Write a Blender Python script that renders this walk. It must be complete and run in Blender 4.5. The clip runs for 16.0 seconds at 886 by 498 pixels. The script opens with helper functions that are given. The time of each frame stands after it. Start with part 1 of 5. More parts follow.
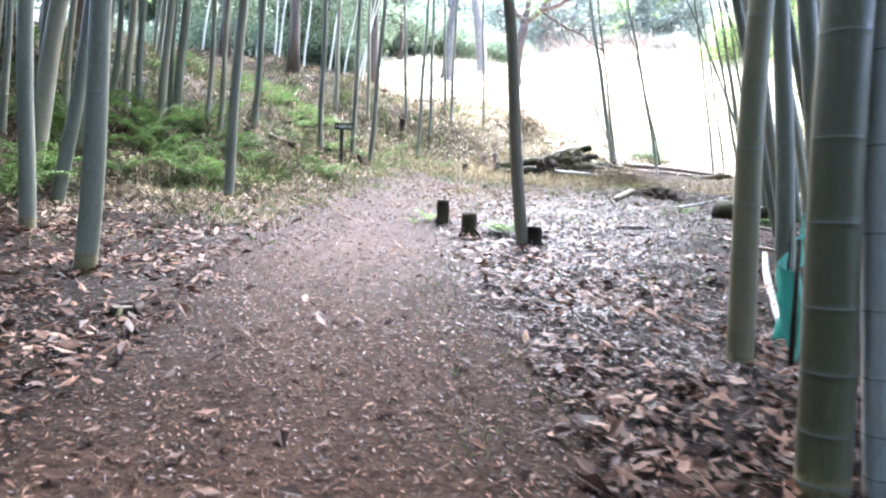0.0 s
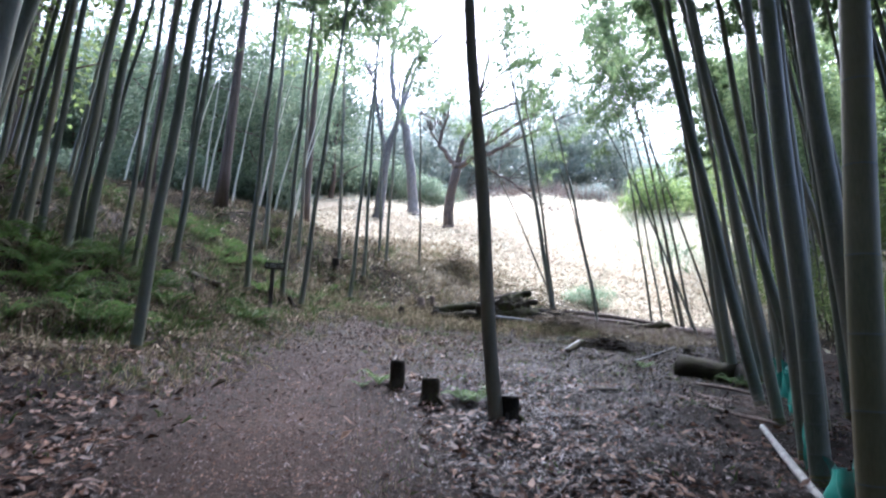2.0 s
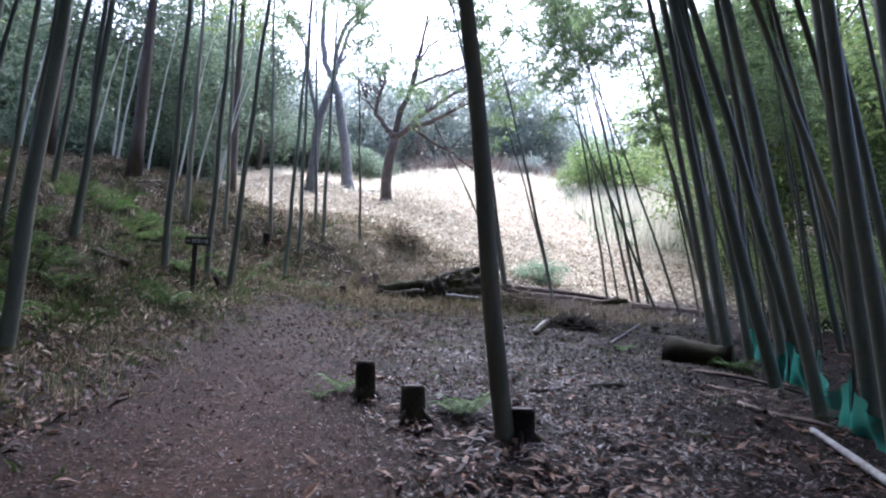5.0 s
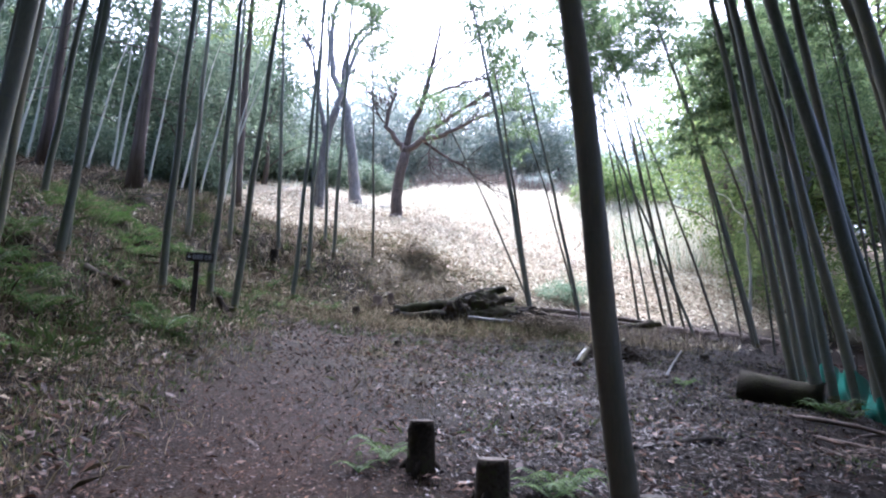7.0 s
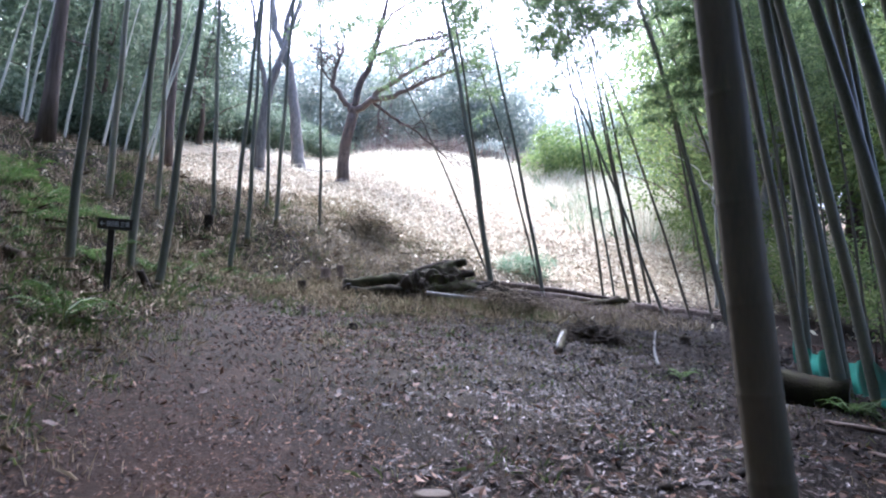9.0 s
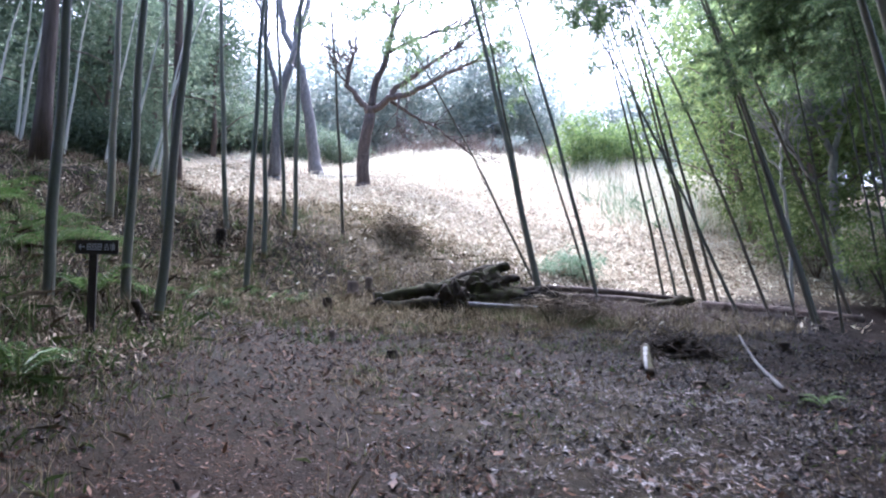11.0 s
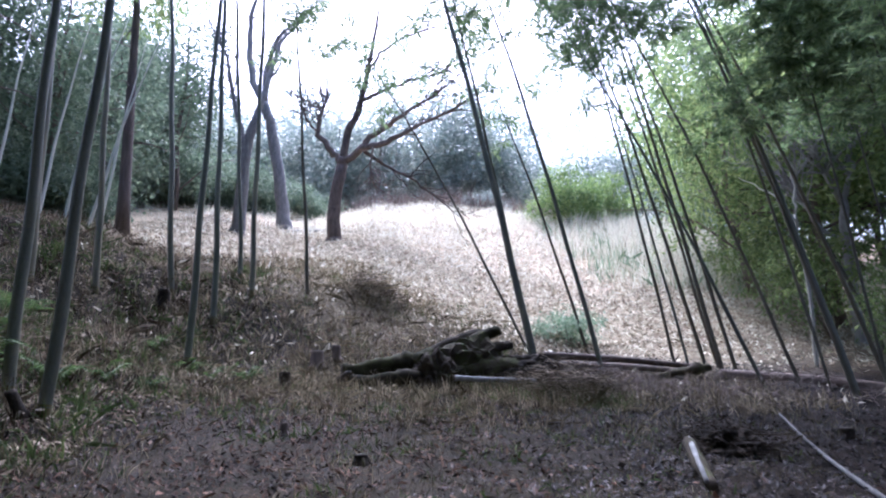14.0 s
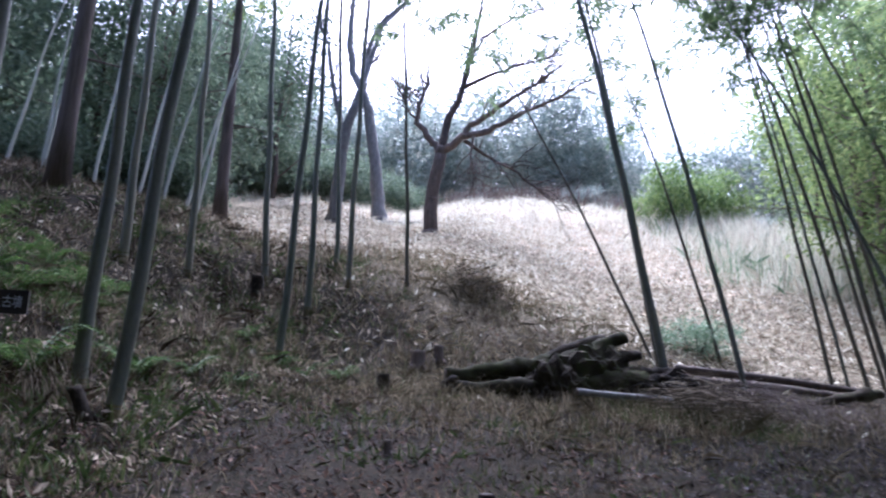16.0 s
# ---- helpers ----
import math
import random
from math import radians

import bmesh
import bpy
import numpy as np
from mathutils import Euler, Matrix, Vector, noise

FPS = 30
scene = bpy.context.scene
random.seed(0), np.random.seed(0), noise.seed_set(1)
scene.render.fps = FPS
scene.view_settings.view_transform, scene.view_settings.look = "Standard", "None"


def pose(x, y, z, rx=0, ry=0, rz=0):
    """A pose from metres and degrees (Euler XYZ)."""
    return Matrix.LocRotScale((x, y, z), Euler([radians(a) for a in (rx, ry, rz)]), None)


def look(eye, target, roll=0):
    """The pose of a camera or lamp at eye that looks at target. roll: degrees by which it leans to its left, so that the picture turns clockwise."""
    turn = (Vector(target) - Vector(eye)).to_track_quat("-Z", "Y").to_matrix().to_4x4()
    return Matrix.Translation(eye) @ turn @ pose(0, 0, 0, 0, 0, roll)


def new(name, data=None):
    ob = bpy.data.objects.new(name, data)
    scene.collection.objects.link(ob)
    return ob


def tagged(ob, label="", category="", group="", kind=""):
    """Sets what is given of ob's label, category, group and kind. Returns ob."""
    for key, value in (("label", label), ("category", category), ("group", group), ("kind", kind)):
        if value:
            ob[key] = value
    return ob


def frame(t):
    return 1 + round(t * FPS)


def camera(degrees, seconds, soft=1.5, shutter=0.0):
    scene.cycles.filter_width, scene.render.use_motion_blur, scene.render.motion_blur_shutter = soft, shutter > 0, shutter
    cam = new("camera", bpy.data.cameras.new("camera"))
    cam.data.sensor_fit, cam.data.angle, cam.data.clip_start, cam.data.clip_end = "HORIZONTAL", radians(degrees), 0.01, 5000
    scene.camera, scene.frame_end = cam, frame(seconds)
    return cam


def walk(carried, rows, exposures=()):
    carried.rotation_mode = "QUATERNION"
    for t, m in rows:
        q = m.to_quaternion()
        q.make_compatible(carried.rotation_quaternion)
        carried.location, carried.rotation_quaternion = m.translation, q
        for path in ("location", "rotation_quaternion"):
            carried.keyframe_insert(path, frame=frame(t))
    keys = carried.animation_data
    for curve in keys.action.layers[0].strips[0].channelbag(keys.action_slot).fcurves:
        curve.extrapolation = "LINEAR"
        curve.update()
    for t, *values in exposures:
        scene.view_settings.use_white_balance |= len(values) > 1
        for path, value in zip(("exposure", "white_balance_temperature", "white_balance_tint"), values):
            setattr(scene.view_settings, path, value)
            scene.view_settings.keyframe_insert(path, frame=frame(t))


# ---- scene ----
cam = camera(66.7, 16.0, soft=2.1, shutter=0.4)
PATH = [
    (0, (1.772, -0.936, 1.474), (1.32, 1.012, 1.424), 1.9),
    (0.5, (1.474, -0.611, 1.532), (1.006, 1.334, 1.511), 2.6),
    (1, (1.32, -0.351, 1.61), (0.944, 1.612, 1.652), 2.9),
    (1.3, (1.294, -0.118, 1.684), (0.939, 1.843, 1.847), 2.4),
    (1.5, (1.245, -0.002, 1.722), (0.926, 1.962, 1.926), 2.4),
    (2, (1.105, 0.201, 1.778), (0.866, 2.153, 2.141), 2.5),
    (2.5, (0.978, 0.416, 1.834), (0.861, 2.363, 2.273), 2.1),
    (3, (0.942, 0.768, 1.877), (0.89, 2.703, 2.38), 1.6),
    (3.5, (0.807, 1.087, 1.862), (0.663, 3.022, 2.347), 2.9),
    (4, (0.599, 1.425, 1.959), (0.489, 3.398, 2.262), 2.4),
    (4.2, (0.579, 1.527, 1.957), (0.489, 3.503, 2.253), 2.0),
    (6.3, (0.106, 2.859, 2.187), (0.108, 4.835, 2.496), 1.2),
    (6.5, (0.066, 2.999, 2.206), (0.053, 4.973, 2.527), 1.2),
    (7, (-0.115, 3.452, 2.244), (-0.154, 5.421, 2.593), 1.5),
    (7.5, (-0.137, 3.801, 2.289), (-0.009, 5.777, 2.569), 1.3),
    (8, (-0.219, 4.238, 2.402), (-0.063, 6.215, 2.661), 1.8),
    (8.5, (-0.438, 4.66, 2.474), (-0.336, 6.641, 2.729), 2.3),
    (8.7, (-0.471, 4.813, 2.499), (-0.356, 6.793, 2.757), 2.1),
    (10.8, (-0.716, 6.871, 2.906), (-0.583, 8.85, 3.163), -1.8),
    (11, (-0.804, 7.062, 2.893), (-0.731, 9.044, 3.156), -1.4),
    (11.5, (-0.926, 7.439, 3.028), (-0.82, 9.418, 3.29), -1.5),
    (12, (-0.925, 7.917, 3.093), (-0.769, 9.88, 3.443), -1.9),
    (12.5, (-1.005, 8.303, 3.129), (-0.883, 10.263, 3.509), -1.6),
    (13, (-1.067, 8.585, 3.248), (-0.902, 10.549, 3.591), -1.4),
    (13.5, (-0.943, 8.886, 3.259), (-0.703, 10.834, 3.643), -2.2),
    (14, (-0.842, 9.233, 3.317), (-0.689, 11.182, 3.741), -2.1),
    (14.5, (-0.963, 9.663, 3.36), (-0.795, 11.617, 3.753), -0.9),
    (15, (-0.945, 10.04, 3.404), (-0.735, 11.992, 3.781), -0.1),
    (15.5, (-1.03, 10.459, 3.464), (-0.974, 12.414, 3.879), 0.7),
    (16, (-1.286, 10.804, 3.545), (-1.394, 12.757, 3.962), 1.4),
]
walk(cam, [(t, look(eye, target, roll)) for t, eye, target, roll in PATH],
     exposures=[(0, 4.4, 5200, 14), (1.0, 3.75, 5180, 14), (2.0, 2.5, 5000, 15), (3.0, 1.98, 4960, 17), (4.0, 2.0, 4970, 18), (7.0, 2.28, 4930, 20), (8.5, 2.38, 4920, 20), (12.0, 2.15, 4850, 22), (16.0, 1.62, 4780, 23)])

# ---- light: a bright overcast sky, the glow ahead over the clearing ----
SUN_UP, SUN_TURN = 60.0, 0.0
world = bpy.data.worlds.new("sky")
scene.world = world
world.use_nodes = True
sky = world.node_tree.nodes.new("ShaderNodeTexSky")
sky.sky_type, sky.sun_disc = "NISHITA", False
sky.sun_elevation, sky.sun_rotation = radians(SUN_UP), radians(SUN_TURN)
sky.air_density, sky.dust_density, sky.ozone_density = 1.0, 10.0, 0.2
world.node_tree.links.new(sky.outputs[0], world.node_tree.nodes["Background"].inputs[0])
world.node_tree.nodes["Background"].inputs[1].default_value = 0.15
sun = new("sun", bpy.data.lights.new("sun", "SUN"))
sun.data.energy, sun.data.angle, sun.data.color = 2.2, radians(30), (1.0, 0.98, 0.95)
sun.matrix_world = look((20 * math.sin(radians(SUN_TURN)), 20 * math.cos(radians(SUN_TURN)), 20 * math.tan(radians(SUN_UP))), (0, 0, 0))


# ---- materials ----
def material(name, colors, scale=4.0, fine=40.0, rough=0.8, bump=0.3, vary="", stretch=(1, 1, 1), sheer=0.0, rough_vary=0.15, spec=0.4):
    """Colour from two scales of noise over a ramp; vary: 'object' or 'island' shifts it piece by piece; sheer: light that passes a thin leaf."""
    m = bpy.data.materials.new(name)
    m.use_nodes = True
    t = m.node_tree
    b = t.nodes["Principled BSDF"]
    co = t.nodes.new("ShaderNodeTexCoord")
    mp = t.nodes.new("ShaderNodeMapping")
    mp.inputs["Scale"].default_value = stretch
    t.links.new(co.outputs["Object"], mp.inputs["Vector"])
    n1, n2 = t.nodes.new("ShaderNodeTexNoise"), t.nodes.new("ShaderNodeTexNoise")
    for n, s, d in ((n1, scale, 5), (n2, fine, 4)):
        n.inputs["Scale"].default_value, n.inputs["Detail"].default_value = s, d
        t.links.new(mp.outputs[0], n.inputs["Vector"])
    mix = t.nodes.new("ShaderNodeMath")
    mix.operation = "MULTIPLY_ADD"
    mix.inputs[1].default_value = 0.6
    t.links.new(n1.outputs["Fac"], mix.inputs[0])
    sc = t.nodes.new("ShaderNodeMath")
    sc.operation = "MULTIPLY"
    sc.inputs[1].default_value = 0.4
    t.links.new(n2.outputs["Fac"], sc.inputs[0])
    t.links.new(sc.outputs[0], mix.inputs[2])
    fac = mix.outputs[0]
    if vary:
        info = t.nodes.new("ShaderNodeObjectInfo" if vary == "object" else "ShaderNodeNewGeometry")
        rnd = info.outputs["Random" if vary == "object" else "Random Per Island"]
        add = t.nodes.new("ShaderNodeMath")
        add.operation = "MULTIPLY_ADD"
        add.inputs[1].default_value = 0.7 if vary == "island" else 0.3
        t.links.new(rnd, add.inputs[0])
        off = t.nodes.new("ShaderNodeMath")
        off.operation = "SUBTRACT"
        off.inputs[1].default_value = 0.35 if vary == "island" else 0.15
        t.links.new(fac, off.inputs[0])
        t.links.new(off.outputs[0], add.inputs[2])
        fac = add.outputs[0]
    ramp = t.nodes.new("ShaderNodeValToRGB")
    el = ramp.color_ramp.elements
    span = (0.15, 0.85) if vary == "island" else (0.3, 0.7)
    while len(el) < len(colors):
        el.new(0.5)
    for i, c in enumerate(colors):
        el[i].position = span[0] + (span[1] - span[0]) * i / (len(colors) - 1)
        el[i].color = (*c, 1)
    t.links.new(fac, ramp.inputs[0])
    t.links.new(ramp.outputs[0], b.inputs["Base Color"])
    r = t.nodes.new("ShaderNodeMath")
    r.operation = "MULTIPLY_ADD"
    r.inputs[1].default_value, r.inputs[2].default_value = rough_vary * 2, rough - rough_vary
    t.links.new(n2.outputs["Fac"], r.inputs[0])
    t.links.new(r.outputs[0], b.inputs["Roughness"])
    b.inputs["Specular IOR Level"].default_value = spec
    if bump:
        bp = t.nodes.new("ShaderNodeBump")
        bp.inputs["Strength"].default_value, bp.inputs["Distance"].default_value = bump, 0.02
        t.links.new(mix.outputs[0], bp.inputs["Height"])
        t.links.new(bp.outputs[0], b.inputs["Normal"])
    if sheer:
        tr = t.nodes.new("ShaderNodeBsdfTranslucent")
        t.links.new(ramp.outputs[0], tr.inputs["Color"])
        ms = t.nodes.new("ShaderNodeMixShader")
        ms.inputs[0].default_value = sheer
        t.links.new(b.outputs[0], ms.inputs[1])
        t.links.new(tr.outputs[0], ms.inputs[2])
        t.links.new(ms.outputs[0], t.nodes["Material Output"].inputs["Surface"])
    return m


CULM = material("bamboo_culm", [(0.07045, 0.079, 0.0562), (0.1066, 0.1123, 0.08522), (0.1469, 0.1428, 0.1042), (0.1862, 0.1638, 0.1042)], 1.5, 30, .42, .08, "object", (3, 3, .6))
CULM_OLIVE = material("bamboo_culm_olive", [(0.051, 0.05304, 0.0272), (0.0782, 0.0782, 0.0408), (0.1088, 0.102, 0.0544), (0.136, 0.119, 0.068)], 1.5, 30, .42, .08, "object", (3, 3, .6))
CULM_OLD = material("bamboo_culm_grey", [(.18, .2, .19), (.26, .28, .27), (.32, .33, .31)], 2, 30, .5, .1, "object", (3, 3, .6))
CULM_DARK = material("bamboo_culm_dark", [(0.05, 0.0473, 0.032), (0.08, 0.0731, 0.048), (0.12, 0.0989, 0.064)], 2, 30, .6, .12, "object", (3, 3, .6))
CULM_PALE = material("bamboo_culm_pale", [(.34, .36, .3), (.48, .48, .42), (.6, .58, .5)], 2, 30, .6, .1, "object", (3, 3, .6))
NODE = material("bamboo_node_bloom", [(0.0903, 0.09718, 0.086), (0.1307, 0.1393, 0.1221)], 6, 60, .7, .1)
SHEATH = material("bamboo_root_band", [(.07, .06, .025), (.13, .11, .05), (.2, .17, .08)], 8, 60, .8, .4)
BAMBOO_LEAF = material("bamboo_leaf", [(0.08262, 0.1292, 0.0578), (0.1561, 0.218, 0.09392), (0.257, 0.323, 0.1445)], 2, 10, .5, 0, "island", sheer=.55)
EDGE_LEAF = material("mid_green_leaf", [(0.09525, 0.1399, 0.04708), (0.1685, 0.225, 0.07534), (0.2637, 0.3101, 0.113)], 2, 10, .5, 0, "island", sheer=.65)
BRIGHT_LEAF = material("bright_bamboo_leaf", [(0.1052, 0.17, 0.054), (0.187, 0.26, 0.08104), (0.2805, 0.35, 0.126)], 2, 10, .5, 0, "island", sheer=.4)
DARK_LEAF = material("evergreen_leaf", [(0.0819, 0.1164, 0.0756), (0.1386, 0.1862, 0.1134), (0.2079, 0.2503, 0.162)], 1, 8, .5, 0, "island", sheer=.45)
# paler than real foliage: distance haze is put into this leaf colour
HAZE_LEAF = material("hazed_green_leaf", [(0.2242, 0.272, 0.2418), (0.345, 0.3921, 0.3354), (0.5002, 0.528, 0.4368)], 1, 8, .55, 0, "island", sheer=.5)
TAN_LEAF = material("dry_twig_brown", [(.12, .1, .075), (.2, .165, .12), (.28, .24, .17)], 1, 8, .8, 0, "island", sheer=.2)
FERN = material("fern_frond", [(0.03713, 0.07364, 0.01547), (0.06435, 0.1104, 0.02475), (0.1052, 0.157, 0.04022)], 3, 20, .5, 0, "island", sheer=.35, spec=.12)
PALE_FERN = material("pale_shrub_leaf", [(.12, .2, .11), (.2, .28, .17), (.29, .36, .24)], 3, 20, .6, 0, "island", sheer=.35)
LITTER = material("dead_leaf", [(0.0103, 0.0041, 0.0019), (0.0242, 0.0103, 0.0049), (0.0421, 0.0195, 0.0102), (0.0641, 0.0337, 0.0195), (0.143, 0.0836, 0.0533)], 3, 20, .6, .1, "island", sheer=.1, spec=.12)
# whitish tones paint the sky's sheen on fallen leaves into the colour
LITTER_PALE = material("pale_sheen_leaf", [(0.0158, 0.009794, 0.007667), (0.03154, 0.02098, 0.01735), (0.05526, 0.04042, 0.03572), (0.1474, 0.1218, 0.1198)], 3, 20, .5, .1, "island", sheer=.1, spec=.2)
# dead leaf again, darkened: canopy shade over the hollow is in its colour
DIM_LEAF = material("dim_dead_leaf", [(0.003647, 0.001838, 0.0009248), (0.01193, 0.006097, 0.003114), (0.02742, 0.01402, 0.007363), (0.06339, 0.03402, 0.01907), (0.1676, 0.101, 0.06439)], 3, 20, .65, .1, "island", sheer=.1, spec=.1)
# darker leaf for the right: shade of the trees put into its colour
SHADED_LEAF = material("shaded_dead_leaf", [(0.002746, 0.001976, 0.001483), (0.006589, 0.004832, 0.003844), (0.01263, 0.00961, 0.007962), (0.02416, 0.01976, 0.01702), (0.07413, 0.06795, 0.06486)], 3, 20, .66, .1, "island", sheer=.05, spec=.12)
STRAW = material("dry_grass", [(0.3456, 0.31, 0.2256), (0.5184, 0.48, 0.3666), (0.6528, 0.63, 0.5076), (0.7488, 0.75, 0.6298)], 2, 20, .75, 0, "island", sheer=.45)
DULL_GRASS = material("faded_grass", [(0.01505, 0.01478, 0.0066), (0.04514, 0.0404, 0.0198), (0.1003, 0.08659, 0.0473), (0.2152, 0.1825, 0.1144)], 2, 20, .75, 0, "island", sheer=.25, spec=.12)
GREEN_GRASS = material("low_green_herb", [(0.03267, 0.05386, 0.0162), (0.06237, 0.08977, 0.02592), (0.1114, 0.1347, 0.0432)], 2, 20, .6, 0, "island", sheer=.3, spec=.15)
DRY_LEAF = material("dry_tan_leaf", [(0.1339, 0.1024, 0.06794), (0.2678, 0.2212, 0.151), (0.4464, 0.3891, 0.2793), (0.6785, 0.6451, 0.4907)], 3, 20, .75, .1, "island", sheer=.15, spec=.1)
BRACKEN = material("dead_bracken", [(0.01812, 0.01303, 0.007956), (0.06406, 0.04752, 0.02912), (0.16, 0.1252, 0.08299), (0.4046, 0.3375, 0.2434)], 3, 20, .8, .1, "island", sheer=.2, spec=.08)
REED = material("brown_reed", [(.17, .13, .105), (.27, .215, .175), (.4, .335, .28)], 2, 20, .8, 0, "island", sheer=.3, spec=.1)
MATTED = material("matted_dry_grass", [(0.0325, 0.026, 0.013), (0.1024, 0.08288, 0.04485), (0.2161, 0.1791, 0.1087), (0.3861, 0.3289, 0.2217)], 2, 20, .8, 0, "island", sheer=.3, spec=.08)
BARK_CEDAR = material("cedar_bark", [(0.0552, 0.04, 0.03264), (0.1058, 0.08, 0.06732), (0.1656, 0.135, 0.1173)], 3, 30, .85, .7, "object", (5, 5, .5))
BARK_GREY = material("grey_bark", [(.09, .085, .08), (.17, .16, .15), (.27, .26, .25)], 3, 25, .85, .6, "object", (3, 3, 1))
BARK_BROWN = material("brown_bark", [(.05, .036, .028), (.1, .075, .06), (.17, .13, .105)], 3, 25, .85, .6, "object", (3, 3, 1))
BARK_PALE = material("pale_bark", [(.3, .29, .25), (.45, .44, .39), (.58, .57, .51)], 3, 25, .8, .3, "object", (3, 3, 1))
POLE_GREY = material("bleached_wood", [(.13, .125, .118), (.24, .235, .228), (.42, .41, .41)], 3, 25, .75, .4, "object", (3, 3, 1))
POLE_DULL = material("greyed_bamboo", [(0.048, 0.0464, 0.0448), (0.088, 0.0856, 0.0832), (0.152, 0.1488, 0.1472)], 3, 25, .8, .4, "object", (3, 3, 1), spec=.15)
ROT = material("rotten_wood", [(.011, .009, .007), (.023, .018, .013), (.043, .034, .024), (.046, .048, .02)], 5, 40, .95, .9, "object", spec=.1)
MOSSY = material("mossy_bark", [(0.0065, 0.0052, 0.0039), (0.01365, 0.01105, 0.00715), (0.0221, 0.0195, 0.0091), (0.03575, 0.0377, 0.0143)], 4, 30, .95, .9, "object", spec=.1)
MOSSLOG = material("moss_grown_bark", [(0.008775, 0.006474, 0.00507), (0.01657, 0.01256, 0.00936), (0.0195, 0.01794, 0.008775), (0.0273, 0.02691, 0.0117)], 4, 30, .9, .9, "object", spec=.1)
OLD_CUT = material("rotted_wood_end", [(.02, .015, .01), (.045, .033, .022), (.075, .055, .038)], 6, 60, .9, .6, "object")
CUT = material("cut_wood_end", [(.06, .045, .032), (.11, .08, .056), (.16, .12, .085)], 6, 60, .85, .3, "object")
SIGN_DARK = material("dark_stained_board", [(.012, .01, .009), (.025, .02, .017), (.04, .032, .026)], 4, 50, .7, .3)
SIGN_WHITE = material("white_sign_paint", [(.45, .45, .45), (.62, .62, .62)], 10, 60, .7, 0)


def ground_material():
    """Bare trodden earth, leaf mould and straw-covered soil, blended by four masks that lie on the sheet."""
    m = bpy.data.materials.new("forest_ground")
    m.use_nodes = True
    t = m.node_tree
    b = t.nodes["Principled BSDF"]
    co = t.nodes.new("ShaderNodeTexCoord")

    def noise_ramp(scale, colors, detail=8):
        n = t.nodes.new("ShaderNodeTexNoise")
        n.inputs["Scale"].default_value, n.inputs["Detail"].default_value, n.inputs["Roughness"].default_value = scale, detail, .68
        t.links.new(co.outputs["Object"], n.inputs["Vector"])
        r = t.nodes.new("ShaderNodeValToRGB")
        while len(r.color_ramp.elements) < len(colors):
            r.color_ramp.elements.new(.5)
        for i, c in enumerate(colors):
            r.color_ramp.elements[i].position, r.color_ramp.elements[i].color = .32 + .36 * i / (len(colors) - 1), (*c, 1)
        t.links.new(n.outputs["Fac"], r.inputs[0])
        return n, r.outputs[0]

    # mould, bare and herb lie below real soil tones: canopy shade in the colour
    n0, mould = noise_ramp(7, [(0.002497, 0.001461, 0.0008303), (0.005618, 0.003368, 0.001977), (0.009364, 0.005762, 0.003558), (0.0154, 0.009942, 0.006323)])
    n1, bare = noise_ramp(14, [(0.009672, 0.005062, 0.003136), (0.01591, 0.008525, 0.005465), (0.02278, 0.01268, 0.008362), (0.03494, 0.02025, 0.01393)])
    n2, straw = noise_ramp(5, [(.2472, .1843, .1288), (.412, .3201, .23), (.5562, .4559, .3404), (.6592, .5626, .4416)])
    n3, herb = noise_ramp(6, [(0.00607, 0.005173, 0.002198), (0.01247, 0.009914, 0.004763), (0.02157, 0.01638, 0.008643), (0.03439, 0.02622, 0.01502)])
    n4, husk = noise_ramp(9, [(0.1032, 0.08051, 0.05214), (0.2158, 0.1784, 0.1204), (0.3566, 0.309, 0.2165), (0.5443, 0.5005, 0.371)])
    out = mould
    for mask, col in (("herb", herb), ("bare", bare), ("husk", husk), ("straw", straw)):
        a = t.nodes.new("ShaderNodeAttribute")
        a.attribute_name = mask
        mx = t.nodes.new("ShaderNodeMix")
        mx.data_type = "RGBA"
        t.links.new(a.outputs["Fac"], mx.inputs["Factor"])
        t.links.new(out, mx.inputs["A"])
        t.links.new(col, mx.inputs["B"])
        out = mx.outputs["Result"]
    patch, tone = noise_ramp(1.3, [(.5, .5, .47), (.95, .93, .88), (1.0, .98, .95), (1.45, 1.42, 1.4)], 5)
    toned = t.nodes.new("ShaderNodeMix")
    toned.data_type, toned.blend_type = "RGBA", "MULTIPLY"
    toned.inputs["Factor"].default_value = 1.0
    t.links.new(out, toned.inputs["A"])
    t.links.new(tone, toned.inputs["B"])
    t.links.new(toned.outputs["Result"], b.inputs["Base Color"])
    b.inputs["Roughness"].default_value = .85
    b.inputs["Specular IOR Level"].default_value = .06
    fine = t.nodes.new("ShaderNodeTexNoise")
    fine.inputs["Scale"].default_value, fine.inputs["Detail"].default_value = 45, 6
    t.links.new(co.outputs["Object"], fine.inputs["Vector"])
    bp = t.nodes.new("ShaderNodeBump")
    bp.inputs["Strength"].default_value, bp.inputs["Distance"].default_value = .7, .03
    t.links.new(fine.outputs["Fac"], bp.inputs["Height"])
    t.links.new(bp.outputs[0], b.inputs["Normal"])
    return m


